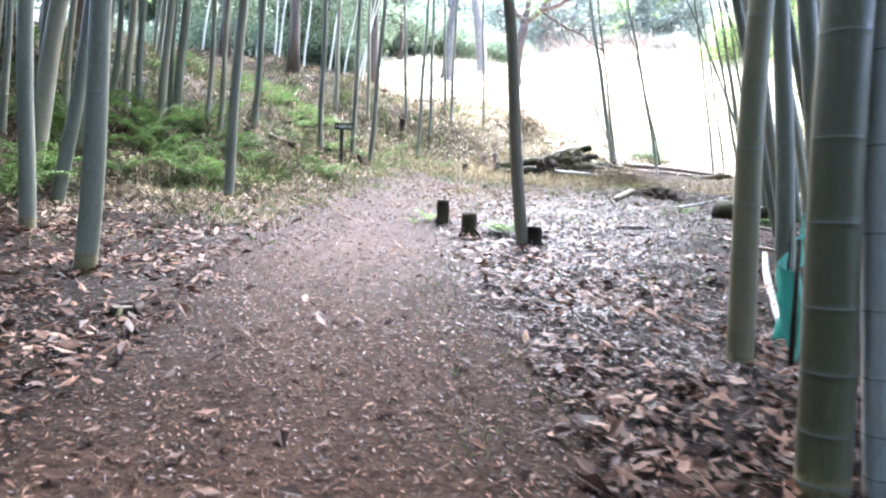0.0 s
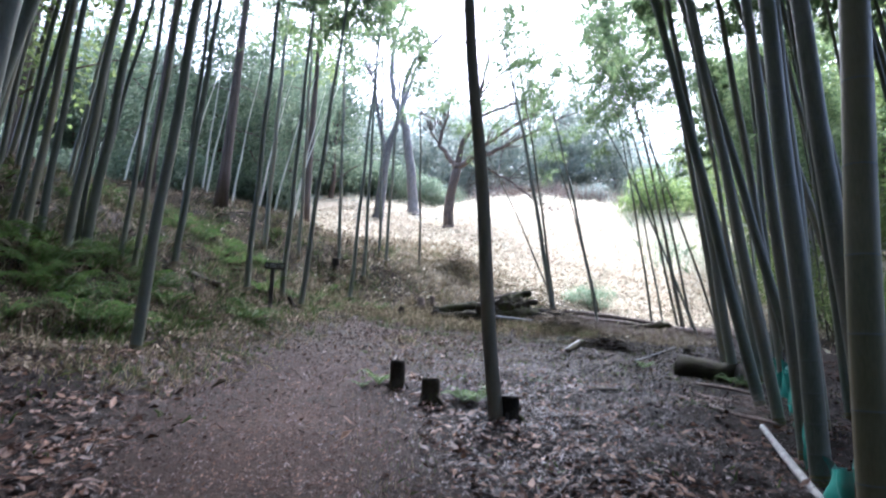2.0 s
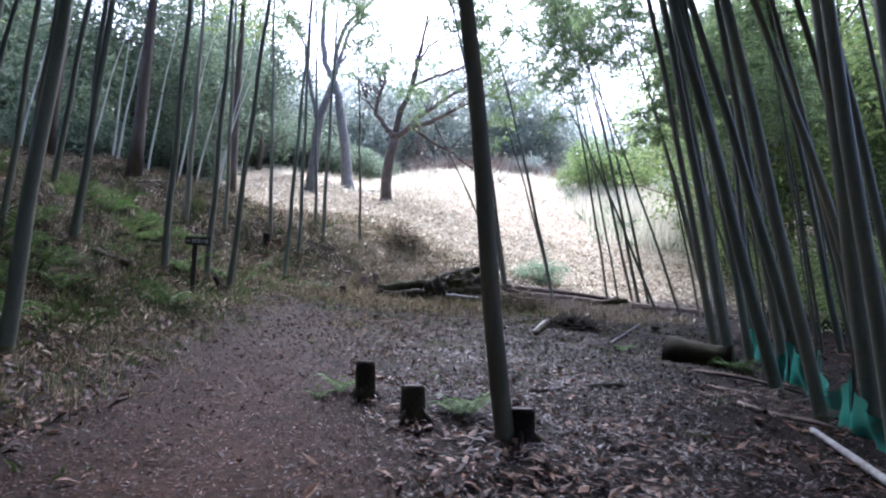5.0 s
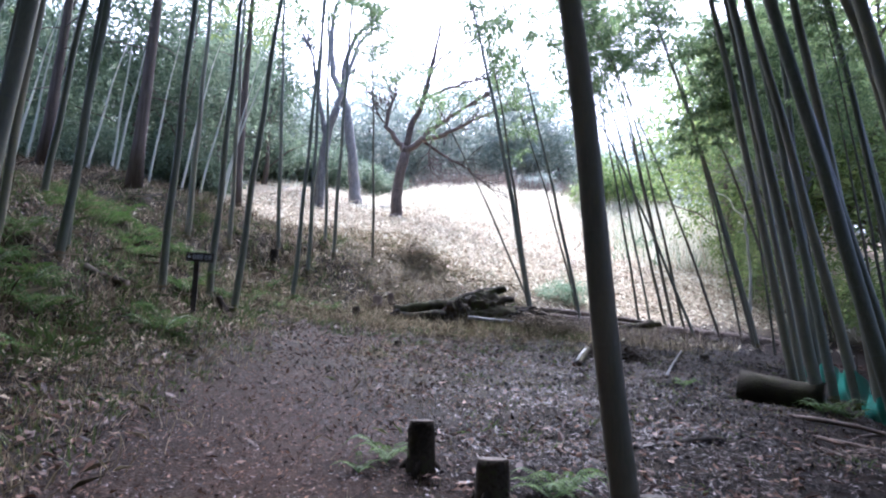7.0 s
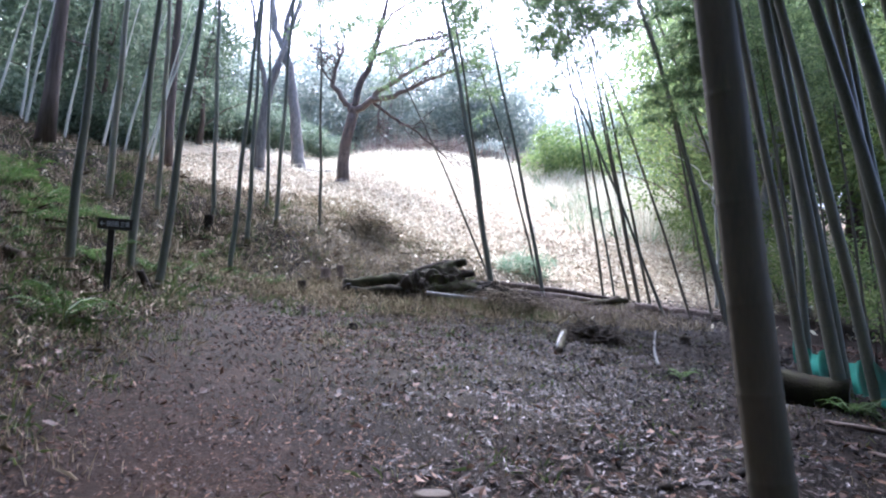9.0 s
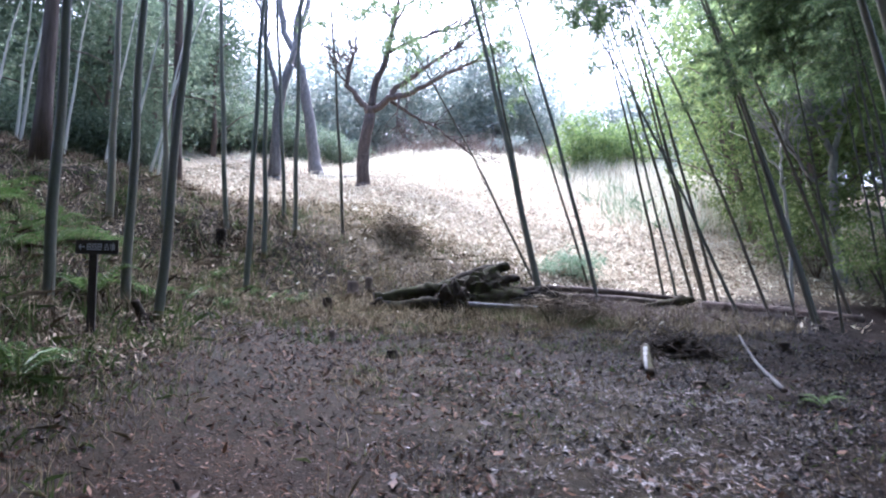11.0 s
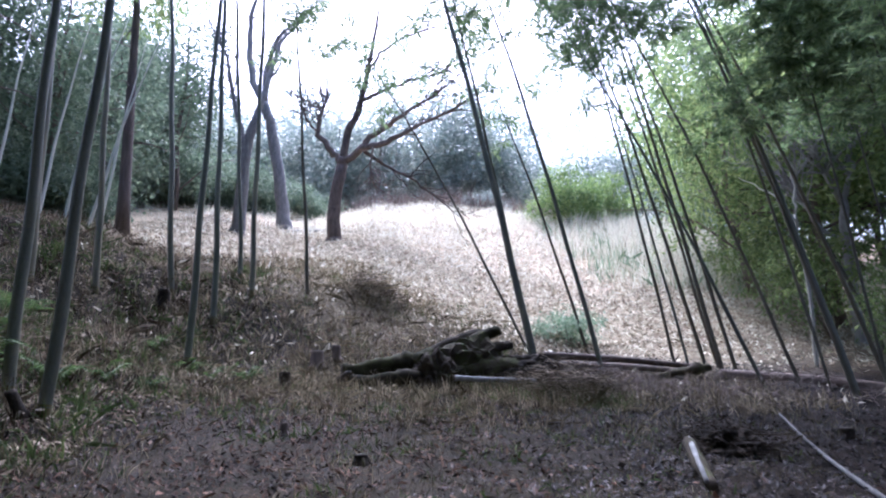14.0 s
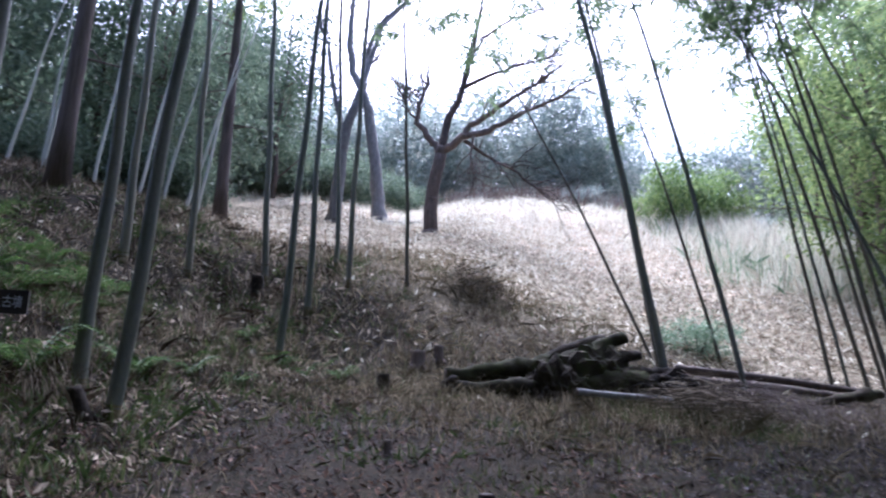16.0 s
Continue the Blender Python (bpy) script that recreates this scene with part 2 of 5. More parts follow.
def net_material():
    m = bpy.data.materials.new("green_netting")
    m.use_nodes = True
    t = m.node_tree
    b = t.nodes["Principled BSDF"]
    b.inputs["Base Color"].default_value = (.02, .25, .17, 1)
    b.inputs["Roughness"].default_value = .5
    n = t.nodes.new("ShaderNodeTexNoise")
    n.inputs["Scale"].default_value = 6
    co = t.nodes.new("ShaderNodeTexCoord")
    t.links.new(co.outputs["Object"], n.inputs["Vector"])
    r = t.nodes.new("ShaderNodeValToRGB")
    r.color_ramp.elements[0].color, r.color_ramp.elements[1].color = (.012, .16, .115, 1), (.04, .34, .25, 1)
    t.links.new(n.outputs["Fac"], r.inputs[0])
    t.links.new(r.outputs[0], b.inputs["Base Color"])
    tr = t.nodes.new("ShaderNodeBsdfTransparent")
    ms = t.nodes.new("ShaderNodeMixShader")
    ms.inputs[0].default_value = .3
    t.links.new(b.outputs[0], ms.inputs[1])
    t.links.new(tr.outputs[0], ms.inputs[2])
    t.links.new(ms.outputs[0], t.nodes["Material Output"].inputs["Surface"])
    return m


NET = net_material()


# ---- geometry helpers ----
class Geo:
    """Gathers vertices and faces for one mesh, with a material number per face."""

    def __init__(self):
        self.v, self.f, self.m = [], [], []

    def face(self, pts, mat=0):
        k = len(self.v)
        self.v.extend(tuple(p) for p in pts)
        self.f.append(tuple(range(k, k + len(pts))))
        self.m.append(mat)

    def tube(self, pts, radii, sides=8, mat=0, caps=True, cap_mat=None, wobble=0.0, mats=None, knots=0.0, seed=0.0):
        pts = [Vector(p) for p in pts]
        k = len(self.v)
        side = None
        for i, p in enumerate(pts):
            d = (pts[min(i + 1, len(pts) - 1)] - pts[max(i - 1, 0)])
            d = d.normalized() if d.length else Vector((0, 0, 1))
            if side is None:
                side = d.orthogonal().normalized()
            side = (side - d * side.dot(d)).normalized()
            up = d.cross(side)
            for j in range(sides):
                a = 2 * math.pi * j / sides
                r = radii[i] * (1 + wobble * (random.random() - .5))
                if knots:
                    q = p + side * math.cos(a) * r + up * math.sin(a) * r
                    r *= 1 + knots * (noise.noise(q * 3.5 + Vector((seed, 0, 0))) + .6 * noise.noise(q * 11 + Vector((0, seed, 0))))
                self.v.append(tuple(p + side * math.cos(a) * r + up * math.sin(a) * r))
        for i in range(len(pts) - 1):
            for j in range(sides):
                a, b = k + i * sides + j, k + i * sides + (j + 1) % sides
                self.f.append((a, b, b + sides, a + sides))
                self.m.append(mats[i] if mats else mat)
        if caps:
            cm = mat if cap_mat is None else cap_mat
            self.f.append(tuple(k + j for j in reversed(range(sides))))
            self.f.append(tuple(k + (len(pts) - 1) * sides + j for j in range(sides)))
            self.m += [cm, cm]

    def leaf(self, p, d, n, length, width, mat=0):
        """A pointed leaf of two halves, folded on its rib."""
        s = d.cross(n).normalized() * width / 2
        mid, tip = p + d * length * .45, p + d * length - n * length * .08
        k = len(self.v)
        self.v.extend((tuple(p), tuple(mid + s + n * width * .15), tuple(tip), tuple(mid - s + n * width * .15)))
        self.f.append((k, k + 1, k + 2, k + 3))
        self.m.append(mat)

    def box(self, c, size, mat=0, turn=None):
        k = len(self.v)
        for z in (-1, 1):
            for x, y in ((-1, -1), (1, -1), (1, 1), (-1, 1)):
                p = Vector((x * size[0] / 2, y * size[1] / 2, z * size[2] / 2))
                self.v.append(tuple(Vector(c) + (turn @ p if turn else p)))
        for q in ((0, 3, 2, 1), (4, 5, 6, 7), (0, 1, 5, 4), (1, 2, 6, 5), (2, 3, 7, 6), (3, 0, 4, 7)):
            self.f.append(tuple(k + i for i in q))
            self.m.append(mat)

    def mesh(self, name, mats, smooth=True):
        me = bpy.data.meshes.new(name)
        me.from_pydata(self.v, [], self.f)
        for m in mats:
            me.materials.append(m)
        if len(mats) > 1:
            me.polygons.foreach_set("material_index", self.m)
        if smooth:
            me.polygons.foreach_set("use_smooth", [True] * len(self.f))
        me.update()
        return me


def part(name, mesh, parent, label=""):
    ob = new(name, mesh)
    ob.parent = parent
    return tagged(ob, label)


def thing(name, label, category, group="", kind="", at=(0, 0, 0), turn=0.0):
    ob = tagged(new(name), label, category, group, kind)
    ob.matrix_basis = pose(*at, 0, 0, turn)
    return ob


# ---- the lie of the land ----
COEF = (0.4532, 0.1265, -0.0513, -0.0175, -0.0317, 0.2587, -0.0125, -0.6693, -0.2402, 2.3523, -0.0828, 0.5867, 0.2905, 0.0231)


def soft_step(u, k):
    return np.log1p(np.exp(np.clip(k * u, -50, 50))) / k


def land(x, y):
    """Height of the smooth slope: the path climbs, a bank rises on one side, the open hill beyond."""
    x, y = np.asarray(x, float), np.asarray(y, float)
    bank = np.tanh(soft_step(-x - 3.0, 1.2) / 7) * 7
    rim = np.tanh(soft_step(-x - 6.3, 1.2) / 5) * 5
    low = np.tanh(soft_step(x - 2.0, 1.0) / 8) * 8
    far, farther = soft_step(y - 23.5, .5), soft_step(y - 58, .15)
    wide = 25 * np.tanh(x / 25)
    g = 1 / (1 + np.exp(-np.clip((y - 24) / 2.5, -40, 40)))
    g2 = 1 / (1 + np.exp(-np.clip((y - 24.3) / .8, -40, 40)))
    q = 1 / (1 + np.exp(np.clip((x + .5) / 1.6, -40, 40)))
    ys = np.clip(y, 0, 24) / 20
    terms = (np.ones_like(x), y, wide, bank, low, far, far * wide / 20, g * bank, farther, g2 * q, far * q, rim, bank * ys, low * ys)
    return sum(c * t for c, t in zip(COEF, terms)) + 1.9 * np.exp(-((x - 1) / 16) ** 2 - ((y - 64) / 14) ** 2) + .12 * np.exp(-((x + .3) / .9) ** 2 - ((y - 8.2) / .8) ** 2)


def path_x(y):
    return 1.45 - .46 * y + .0135 * y * y


def rough_land(x, y):
    """The same with its bumps, lighter on the trodden path."""
    h = land(x, y)
    b = .05 * np.sin(1.7 * x + .6 * y) * np.sin(1.3 * y - .4 * x) + .03 * np.sin(3.9 * x + 1.1) * np.sin(3.3 * y + .7 * x) + .016 * np.sin(8.1 * x - 2 * y) * np.sin(7.3 * y + x)
    on = np.clip((np.abs(x - path_x(y)) - .7) / 1.2, .15, 1)
    bank = np.clip((-x - 3.6) / 2, 0, 1) * np.clip((y - 5) / 4, 0, 1) * np.clip((40 - y) / 8, 0, 1)
    lumps = .16 * np.sin(2.3 * x + 1.2 * np.sin(1.1 * y)) * np.sin(1.9 * y + 1.4 * np.sin(.9 * x)) + .05 * np.sin(5.1 * x + 1.3 * y) * np.sin(4.3 * y - 1.9 * x)
    mound = .34 * np.exp(-((x + 1.3) / .8) ** 2 - ((y - 25.8) / .6) ** 2)
    return h + b * on + lumps * bank + mound


def leaf_edge(x):
    """How far up the open slope its cover of brown leaves reaches before the bright grass."""
    return 34.5 + 13 / (1 + np.exp(np.clip((x + .2) / .9, -40, 40))) - .3 * np.clip(x - 4, 0, 12)


def floor_at(x, y):
    return float(rough_land(np.array(float(x)), np.array(float(y))))


def stretch(lo, hi, step, out_lo, out_hi, grow=1.13):
    mid = list(np.arange(lo, hi + 1e-6, step))
    a, s, left = lo, step, []
    while a > out_lo:
        s *= grow
        a -= s
        left.append(a)
    b, s, right = hi, step, []
    while b < out_hi:
        s *= grow
        b += s
        right.append(b)
    return np.array(left[::-1] + mid + right)


xs, ys = stretch(-12, 14, .16, -420, 420), stretch(-3, 34, .16, -300, 600)
GX, GY = np.meshgrid(xs, ys)
GZ = rough_land(np.clip(GX, -60, 60), np.clip(GY, -20, 110))
nx, ny = len(xs), len(ys)
idx = np.arange(nx * ny).reshape(ny, nx)
quads = np.stack([idx[:-1, :-1], idx[:-1, 1:], idx[1:, 1:], idx[1:, :-1]], -1).reshape(-1, 4)
gm = bpy.data.meshes.new("ground")
gm.from_pydata(np.stack([GX, GY, GZ], -1).reshape(-1, 3).tolist(), [], quads.tolist())
gm.polygons.foreach_set("use_smooth", [True] * len(quads))
wob = .35 * np.sin(1.1 * GY + 2) + .2 * np.sin(2.9 * GY + GX)
half = np.clip(1.35 - .02 * GY, .7, 1.4)
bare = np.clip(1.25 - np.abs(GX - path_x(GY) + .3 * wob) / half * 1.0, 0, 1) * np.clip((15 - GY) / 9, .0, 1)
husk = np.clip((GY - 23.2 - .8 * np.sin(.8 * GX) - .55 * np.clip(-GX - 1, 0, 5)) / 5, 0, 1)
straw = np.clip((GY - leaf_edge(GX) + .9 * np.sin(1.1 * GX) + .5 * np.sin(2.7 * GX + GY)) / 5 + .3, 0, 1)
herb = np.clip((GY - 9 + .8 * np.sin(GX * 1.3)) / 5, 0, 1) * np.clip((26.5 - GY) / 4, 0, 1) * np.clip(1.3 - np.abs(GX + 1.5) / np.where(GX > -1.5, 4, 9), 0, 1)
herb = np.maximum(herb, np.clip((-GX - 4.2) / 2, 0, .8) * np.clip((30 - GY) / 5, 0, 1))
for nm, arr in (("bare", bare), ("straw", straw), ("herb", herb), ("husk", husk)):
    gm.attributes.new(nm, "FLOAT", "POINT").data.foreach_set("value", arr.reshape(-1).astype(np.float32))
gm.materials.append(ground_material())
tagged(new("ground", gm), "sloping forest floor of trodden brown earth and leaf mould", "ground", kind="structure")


# ---- bamboo ----
def crown_mesh(name, mat, seed, height, sparse=1.0, spread=1.5, leaf=(.19, .034)):
    """Side branches with drooping twigs and narrow leaves, along an upright axis from 0 to height."""
    rnd = random.Random(seed)
    g = Geo()
    count = int(32 * sparse)
    for i in range(count):
        u = (i + rnd.random()) / count
        z = height * u
        a = i * 2.4 + rnd.random()
        reach = spread * (1.05 - .75 * u) * (.6 + .6 * rnd.random())
        pts = []
        for k in range(5):
            w = k / 4
            pts.append(Vector((math.cos(a) * reach * w, math.sin(a) * reach * w, z + reach * (.55 * w - .5 * w * w))))
        g.tube(pts, [.012 * (1 - .8 * k / 4) for k in range(5)], 3, 1, False)
        for k in range(int(20 * sparse) + 3):
            w = .25 + .75 * rnd.random()
            c = pts[min(int(w * 4), 3)].lerp(pts[min(int(w * 4) + 1, 4)], w * 4 % 1)
            tw = Vector((rnd.gauss(0, 1), rnd.gauss(0, 1), rnd.gauss(-.15, .6))).normalized() * (.2 + .25 * rnd.random())
            for q in range(8):
                p = c + tw * (q + 1) / 8
                d = (tw.normalized() + Vector((rnd.gauss(0, .7), rnd.gauss(0, .7), rnd.gauss(-.5, .4)))).normalized()
                n = Vector((rnd.gauss(0, 1), rnd.gauss(0, 1), 1)).normalized()
                g.leaf(p, d, n, leaf[0] * rnd.uniform(.7, 1.3), leaf[1] * rnd.uniform(.8, 1.2) * 1.3)
    return g.mesh(name, [mat, CULM], False)


CROWNS = [crown_mesh("crown", BAMBOO_LEAF, 11 + i, 5.0, 1.05 + .1 * i, 2.3, (.21, .038)) for i in range(3)]
CROWNS_AIRY = [crown_mesh("crown", BAMBOO_LEAF, 51 + i, 5.0, .72, 2.1, (.16, .027)) for i in range(2)]
CROWNS_THIN = [crown_mesh("crown", BAMBOO_LEAF, 31 + i, 4.0, .62, 1.2, (.16, .026)) for i in range(2)]
bamboo_count = 0


def bamboo(x, y, lean_x, lean_y, r, h=None, mat=None, label="", crown=True, group="bamboo of the grove", bow=1.0, dense=False, leaf_from=0.0, airy=False):
    """A culm with its swollen nodes, a root band at its foot and a leafy top that nods the way it leans."""
    global bamboo_count
    bamboo_count += 1
    rnd = random.Random(int(1000 * (x + 50) + 77 * y))
    h = h or (10.0 + 20 * r if r < .058 else 12.5 + 35 * min(r, .1)) * rnd.uniform(.93, 1.08)
    m = mat or (CULM_DARK if r < .058 and rnd.random() < .8 else CULM)
    ob = thing("bamboo", label or ("slender dark leaning bamboo stem with leafy top" if r < .058 else "tall grey-green bamboo stem with pale node rings"), "bamboo", group, at=(x, y, floor_at(x, y) - .06))

    def at(z):
        u = z / h
        c = .35 * u ** 3 * bow
        wig = .012 * math.sin(2.1 * z + x * 3)
        return Vector((lean_x * z + c * h * lean_x * .8 + wig, lean_y * z + c * h * lean_y * .8 + wig * .6, z * (1 - .02 * u)))

    g = Geo()
    pts, rad, mats = [at(0)], [r * 1.08], []
    z, k = .1 + .06 * rnd.random(), 1
    while z < h:
        u = z / h
        rr = r * (1 - .86 * u ** 1.25)
        pts += [at(z - .028), at(z - .012), at(z - .003), at(z + .005), at(z + .016), at(z + .032)]
        rad += [rr, rr, rr * 1.025, rr * 1.012, rr * .997, rr * .997]
        lower = 2 if z < .25 and r > .05 else 0
        mats += [lower, lower, lower, 1, lower, lower]
        z += min(.15 + .035 * k, .42) * (.9 + .2 * rnd.random()) * (.75 + 3 * min(r, .1))
        k += 1
    pts.append(at(h))
    rad.append(r * .12)
    mats.append(0)
    g.tube(pts, rad, 12 if r > .06 else 8, mats=mats)
    part("culm", g.mesh("culm", [m, NODE if m in (CULM, CULM_OLD, CULM_OLIVE) else m, SHEATH if m in (CULM, CULM_OLIVE) else m]), ob)
    if crown:
        dense = dense or (r >= .065 and y < 22)
        src = CROWNS_AIRY[bamboo_count % 2] if airy else CROWNS[bamboo_count % 3] if dense else CROWNS_THIN[bamboo_count % 2]
        z0 = leaf_from or h * (.6 if r < .058 else .62)
        c = part("leafy_top", src, ob, "narrow drooping green leaves on thin side branches")
        axis = (at(h) - at(z0))
        q = Vector((0, 0, 1)).rotation_difference(axis.normalized())
        s = axis.length / (5.0 if dense or airy else 4.0)
        c.matrix_basis = Matrix.Translation(at(z0)) @ q.to_matrix().to_4x4() @ Matrix.Rotation(rnd.random() * 6.28, 4, "Z") @ Matrix.Diagonal((1, 1, s, 1))
    return ob


bamboo(-2.17, 3.59, 0.030, 0.026, 0.085)
bamboo(-3.87, 4.73, -0.008, -0.008, 0.080)
bamboo(-4.69, 6.00, 0.095, 0.089, 0.083)
bamboo(-6.08, 7.02, 0.090, 0.088, 0.128)
bamboo(-7.11, 7.54, 0.014, 0.015, 0.052)
bamboo(-7.45, 10.65, 0.034, 0.027, 0.078)
bamboo(-7.74, 11.37, 0.028, 0.021, 0.071)
bamboo(-7.53, 11.86, 0.047, 0.034, 0.091)
bamboo(-7.63, 12.53, 0.049, 0.034, 0.102)
bamboo(-6.96, 12.74, 0.028, 0.018, 0.058)
bamboo(-3.85, 8.44, 0.044, 0.026, 0.079)
bamboo(-7.43, 15.77, 0.013, 0.007, 0.069)
bamboo(-6.93, 14.78, 0.041, 0.025, 0.083)
bamboo(-5.71, 16.11, 0.014, 0.007, 0.075)
bamboo(-8.36, 23.57, 0.007, 0.003, 0.095)
bamboo(-5.29, 17.51, 0.018, 0.007, 0.074, 13.5, leaf_from=8.0, dense=True)
bamboo(-4.50, 16.76, 0.059, 0.020, 0.070, 13, leaf_from=7.6, dense=True)
bamboo(-7.20, 24.07, -0.017, -0.006, 0.073)
bamboo(-5.88, 24.83, -0.036, -0.010, 0.068)
bamboo(-4.69, 22.33, 0.039, 0.009, 0.066)
bamboo(-4.68, 24.02, -0.002, -0.000, 0.065)
bamboo(-4.60, 26.12, -0.037, -0.007, 0.059)
bamboo(-4.11, 25.00, 0.018, 0.003, 0.064)
bamboo(-2.86, 25.47, -0.040, -0.005, 0.048)
bamboo(2.17, 23.50, -0.162, 0.020, 0.085, 13.5, leaf_from=6.6, airy=True)
bamboo(2.23, 24.25, -0.130, 0.026, 0.050, 12.5, leaf_from=8.2)
bamboo(2.31, 24.94, -0.405, 0.081, 0.035)
bamboo(3.70, 23.80, -0.188, 0.030, 0.058, 13, leaf_from=8.6)
bamboo(3.90, 25.60, -0.235, 0.03, 0.040, 9.5)
bamboo(5.64, 24.56, -0.125, 0.051, 0.041, 13.4, leaf_from=8.0, airy=True)
bamboo(6.03, 24.73, -0.147, 0.063, 0.035, 12.6, leaf_from=8.0, airy=True)
bamboo(6.58, 25.05, -0.170, 0.077, 0.050, 13.4, leaf_from=8.0, airy=True)
bamboo(6.55, 24.15, -0.143, 0.068, 0.054, 13.4, leaf_from=8.0, airy=True)
bamboo(6.74, 24.74, -0.153, 0.072, 0.042, 12.6, leaf_from=8.0, airy=True)
bamboo(6.90, 24.20, -0.157, 0.078, 0.047, 13.4, leaf_from=8.0, airy=True)
bamboo(6.75, 22.80, -0.34, 0.06, 0.045, 11)
bamboo(7.35, 22.50, -0.285, 0.04, 0.04, 12, leaf_from=8)
bamboo(8.15, 22.00, -0.205, 0.04, 0.06, 13.5, leaf_from=8.4, airy=True)
bamboo(9.60, 23.00, -0.26, 0.04, 0.05, 13, leaf_from=8.4, airy=True)
bamboo(7.91, 22.42, -0.128, 0.081, 0.036, 12.6, leaf_from=8.0, airy=True)
bamboo(7.95, 21.75, -0.165, 0.110, 0.052, 13.4, leaf_from=8.0, airy=True)
bamboo(11.94, 25.98, -0.242, 0.177, 0.054)
bamboo(2.61, 3.42, 0.019, -0.004, 0.078, mat=CULM_OLIVE, label="dark olive bamboo stem with a brown foot")
bamboo(2.64, 1.93, 0.012, -0.004, 0.100, mat=CULM_OLIVE, label="thick olive-green bamboo stem with a brown root band")
bamboo(2.86, 1.94, -0.03, 0.010, 0.065, mat=CULM_OLD, label="old grey bamboo stem with pale node rings")
bamboo(5.00, 13.70, -0.117, 0.058, 0.070)
bamboo(4.90, 12.90, -0.114, 0.061, 0.085)
bamboo(5.65, 13.90, -0.106, 0.058, 0.075)
bamboo(4.55, 10.65, -0.197, 0.02, 0.086)
bamboo(5.90, 12.60, -0.205, 0.05, 0.092)
bamboo(5.78, 13.50, -0.168, 0.04, 0.08)
bamboo(5.75, 12.90, -0.093, 0.058, 0.090)
bamboo(5.85, 15.20, -0.102, 0.052, 0.065)
bamboo(7.00, 16.90, -0.032, 0.017, 0.075)
bamboo(4.70, 9.00, -0.045, 0.017, 0.095)
bamboo(3.60, 6.33, -0.056, 0.01, 0.09)
bamboo(5.60, 10.20, -0.066, 0.028, 0.080)
bamboo(6.60, 11.60, -0.175, 0.144, 0.080)
bamboo(4.28, 9.15, -0.148, 0.03, 0.074)
bamboo(3.87, 7.33, -0.073, 0.01, 0.068)
bamboo(3.76, 5.75, -0.085, 0.01, 0.088)
bamboo(6.30, 10.60, -0.13, 0.03, 0.075)
bamboo(7.20, 12.20, -0.17, 0.04, 0.07)
bamboo(7.60, 13.90, -0.15, 0.03, 0.075)
bamboo(9.48, 17.40, -0.149, 0.02, 0.069)
bamboo(0.86, 7.29, -0.093, 0.012, 0.078, mat=CULM_DARK, label="dark slate-grey bamboo stem beside the path", bow=.3)


for x, y, h in ((8.3, 16.5, 9.5), (9.0, 18, 9), (8.6, 19.6, 9.5), (10.2, 19.2, 9), (9.4, 21, 10), (7.9, 18.4, 8.5), (10.8, 21.6, 10.5), (8.2, 21.2, 9.5), (11.2, 24, 10)):
    bamboo(x, y, -.07 - .01 * (y % 3), .015 * (x % 2), .034, h, CULM_DARK, "young leafy bamboo at the edge of the clearing", dense=y > 20, group="young bamboo beside the clearing", bow=1.6)


# ---- trees ----
def blob_crown(g, rnd, c, rx, rz, clumps, leaves, size, mat=0, droop=0.0):
    """Leaf sprays gathered in uneven clumps, with gaps between them."""
    for i in range(clumps):
        a, u = rnd.random() * 6.283, rnd.uniform(-1, 1)
        k = rnd.random() ** .4
        w = math.sqrt(1 - u * u)
        p = c + Vector((math.cos(a) * w * rx * k, math.sin(a) * w * rx * k, u * rz * k))
        s = rx * rnd.uniform(.14, .3)
        for j in range(leaves):
            o = Vector((rnd.gauss(0, .55), rnd.gauss(0, .55), rnd.gauss(0, .38))) * s
            d = (o.normalized() + Vector((rnd.gauss(0, .6), rnd.gauss(0, .6), rnd.gauss(-droop, .5)))).normalized()
            n = Vector((rnd.gauss(0, .7), rnd.gauss(0, .7), 1)).normalized()
            g.leaf(p + o, d, n, size * rnd.uniform(.7, 1.4), size * .5 * rnd.uniform(.7, 1.2), mat)


def tree_meshes(seed, h, r, leaf, bark, crown_from=.35, spread=.3, clumps=60, leaves=36, size=.22, lean=.05):
    rnd = random.Random(seed)
    g, c = Geo(), Geo()
    pts = [Vector((lean * h * k / 8 + .12 * math.sin(k * 1.3 + seed), .1 * math.sin(k * 1.7 + seed), h * .92 * k / 8)) for k in range(9)]
    g.tube(pts, [r * (1.25 if k == 0 else 1 - .85 * k / 8) for k in range(9)], 9)
    for i in range(9):
        u = crown_from * .8 + (.95 - crown_from * .8) * (i + rnd.random()) / 9
        p = pts[min(int(u * 8), 7)].lerp(pts[min(int(u * 8), 7) + 1], u * 8 % 1)
        a, ln = i * 2.4 + rnd.random(), h * spread * (1.15 - u) * 1.3
        q = [p + Vector((math.cos(a) * ln * w, math.sin(a) * ln * w, ln * (.5 * w + .12 * math.sin(4 * w + i)))) for w in (0, .3, .6, 1)]
        g.tube(q, [r * .32, r * .24, r * .16, r * .05], 5, 0, False)
    mid = h * (crown_from + 1) / 2
    blob_crown(c, rnd, Vector((lean * mid, 0, mid)), h * spread, h * (1 - crown_from) / 2, clumps, leaves, size)
    return g.mesh("trunk", [bark]), c.mesh("crown", [leaf], False)


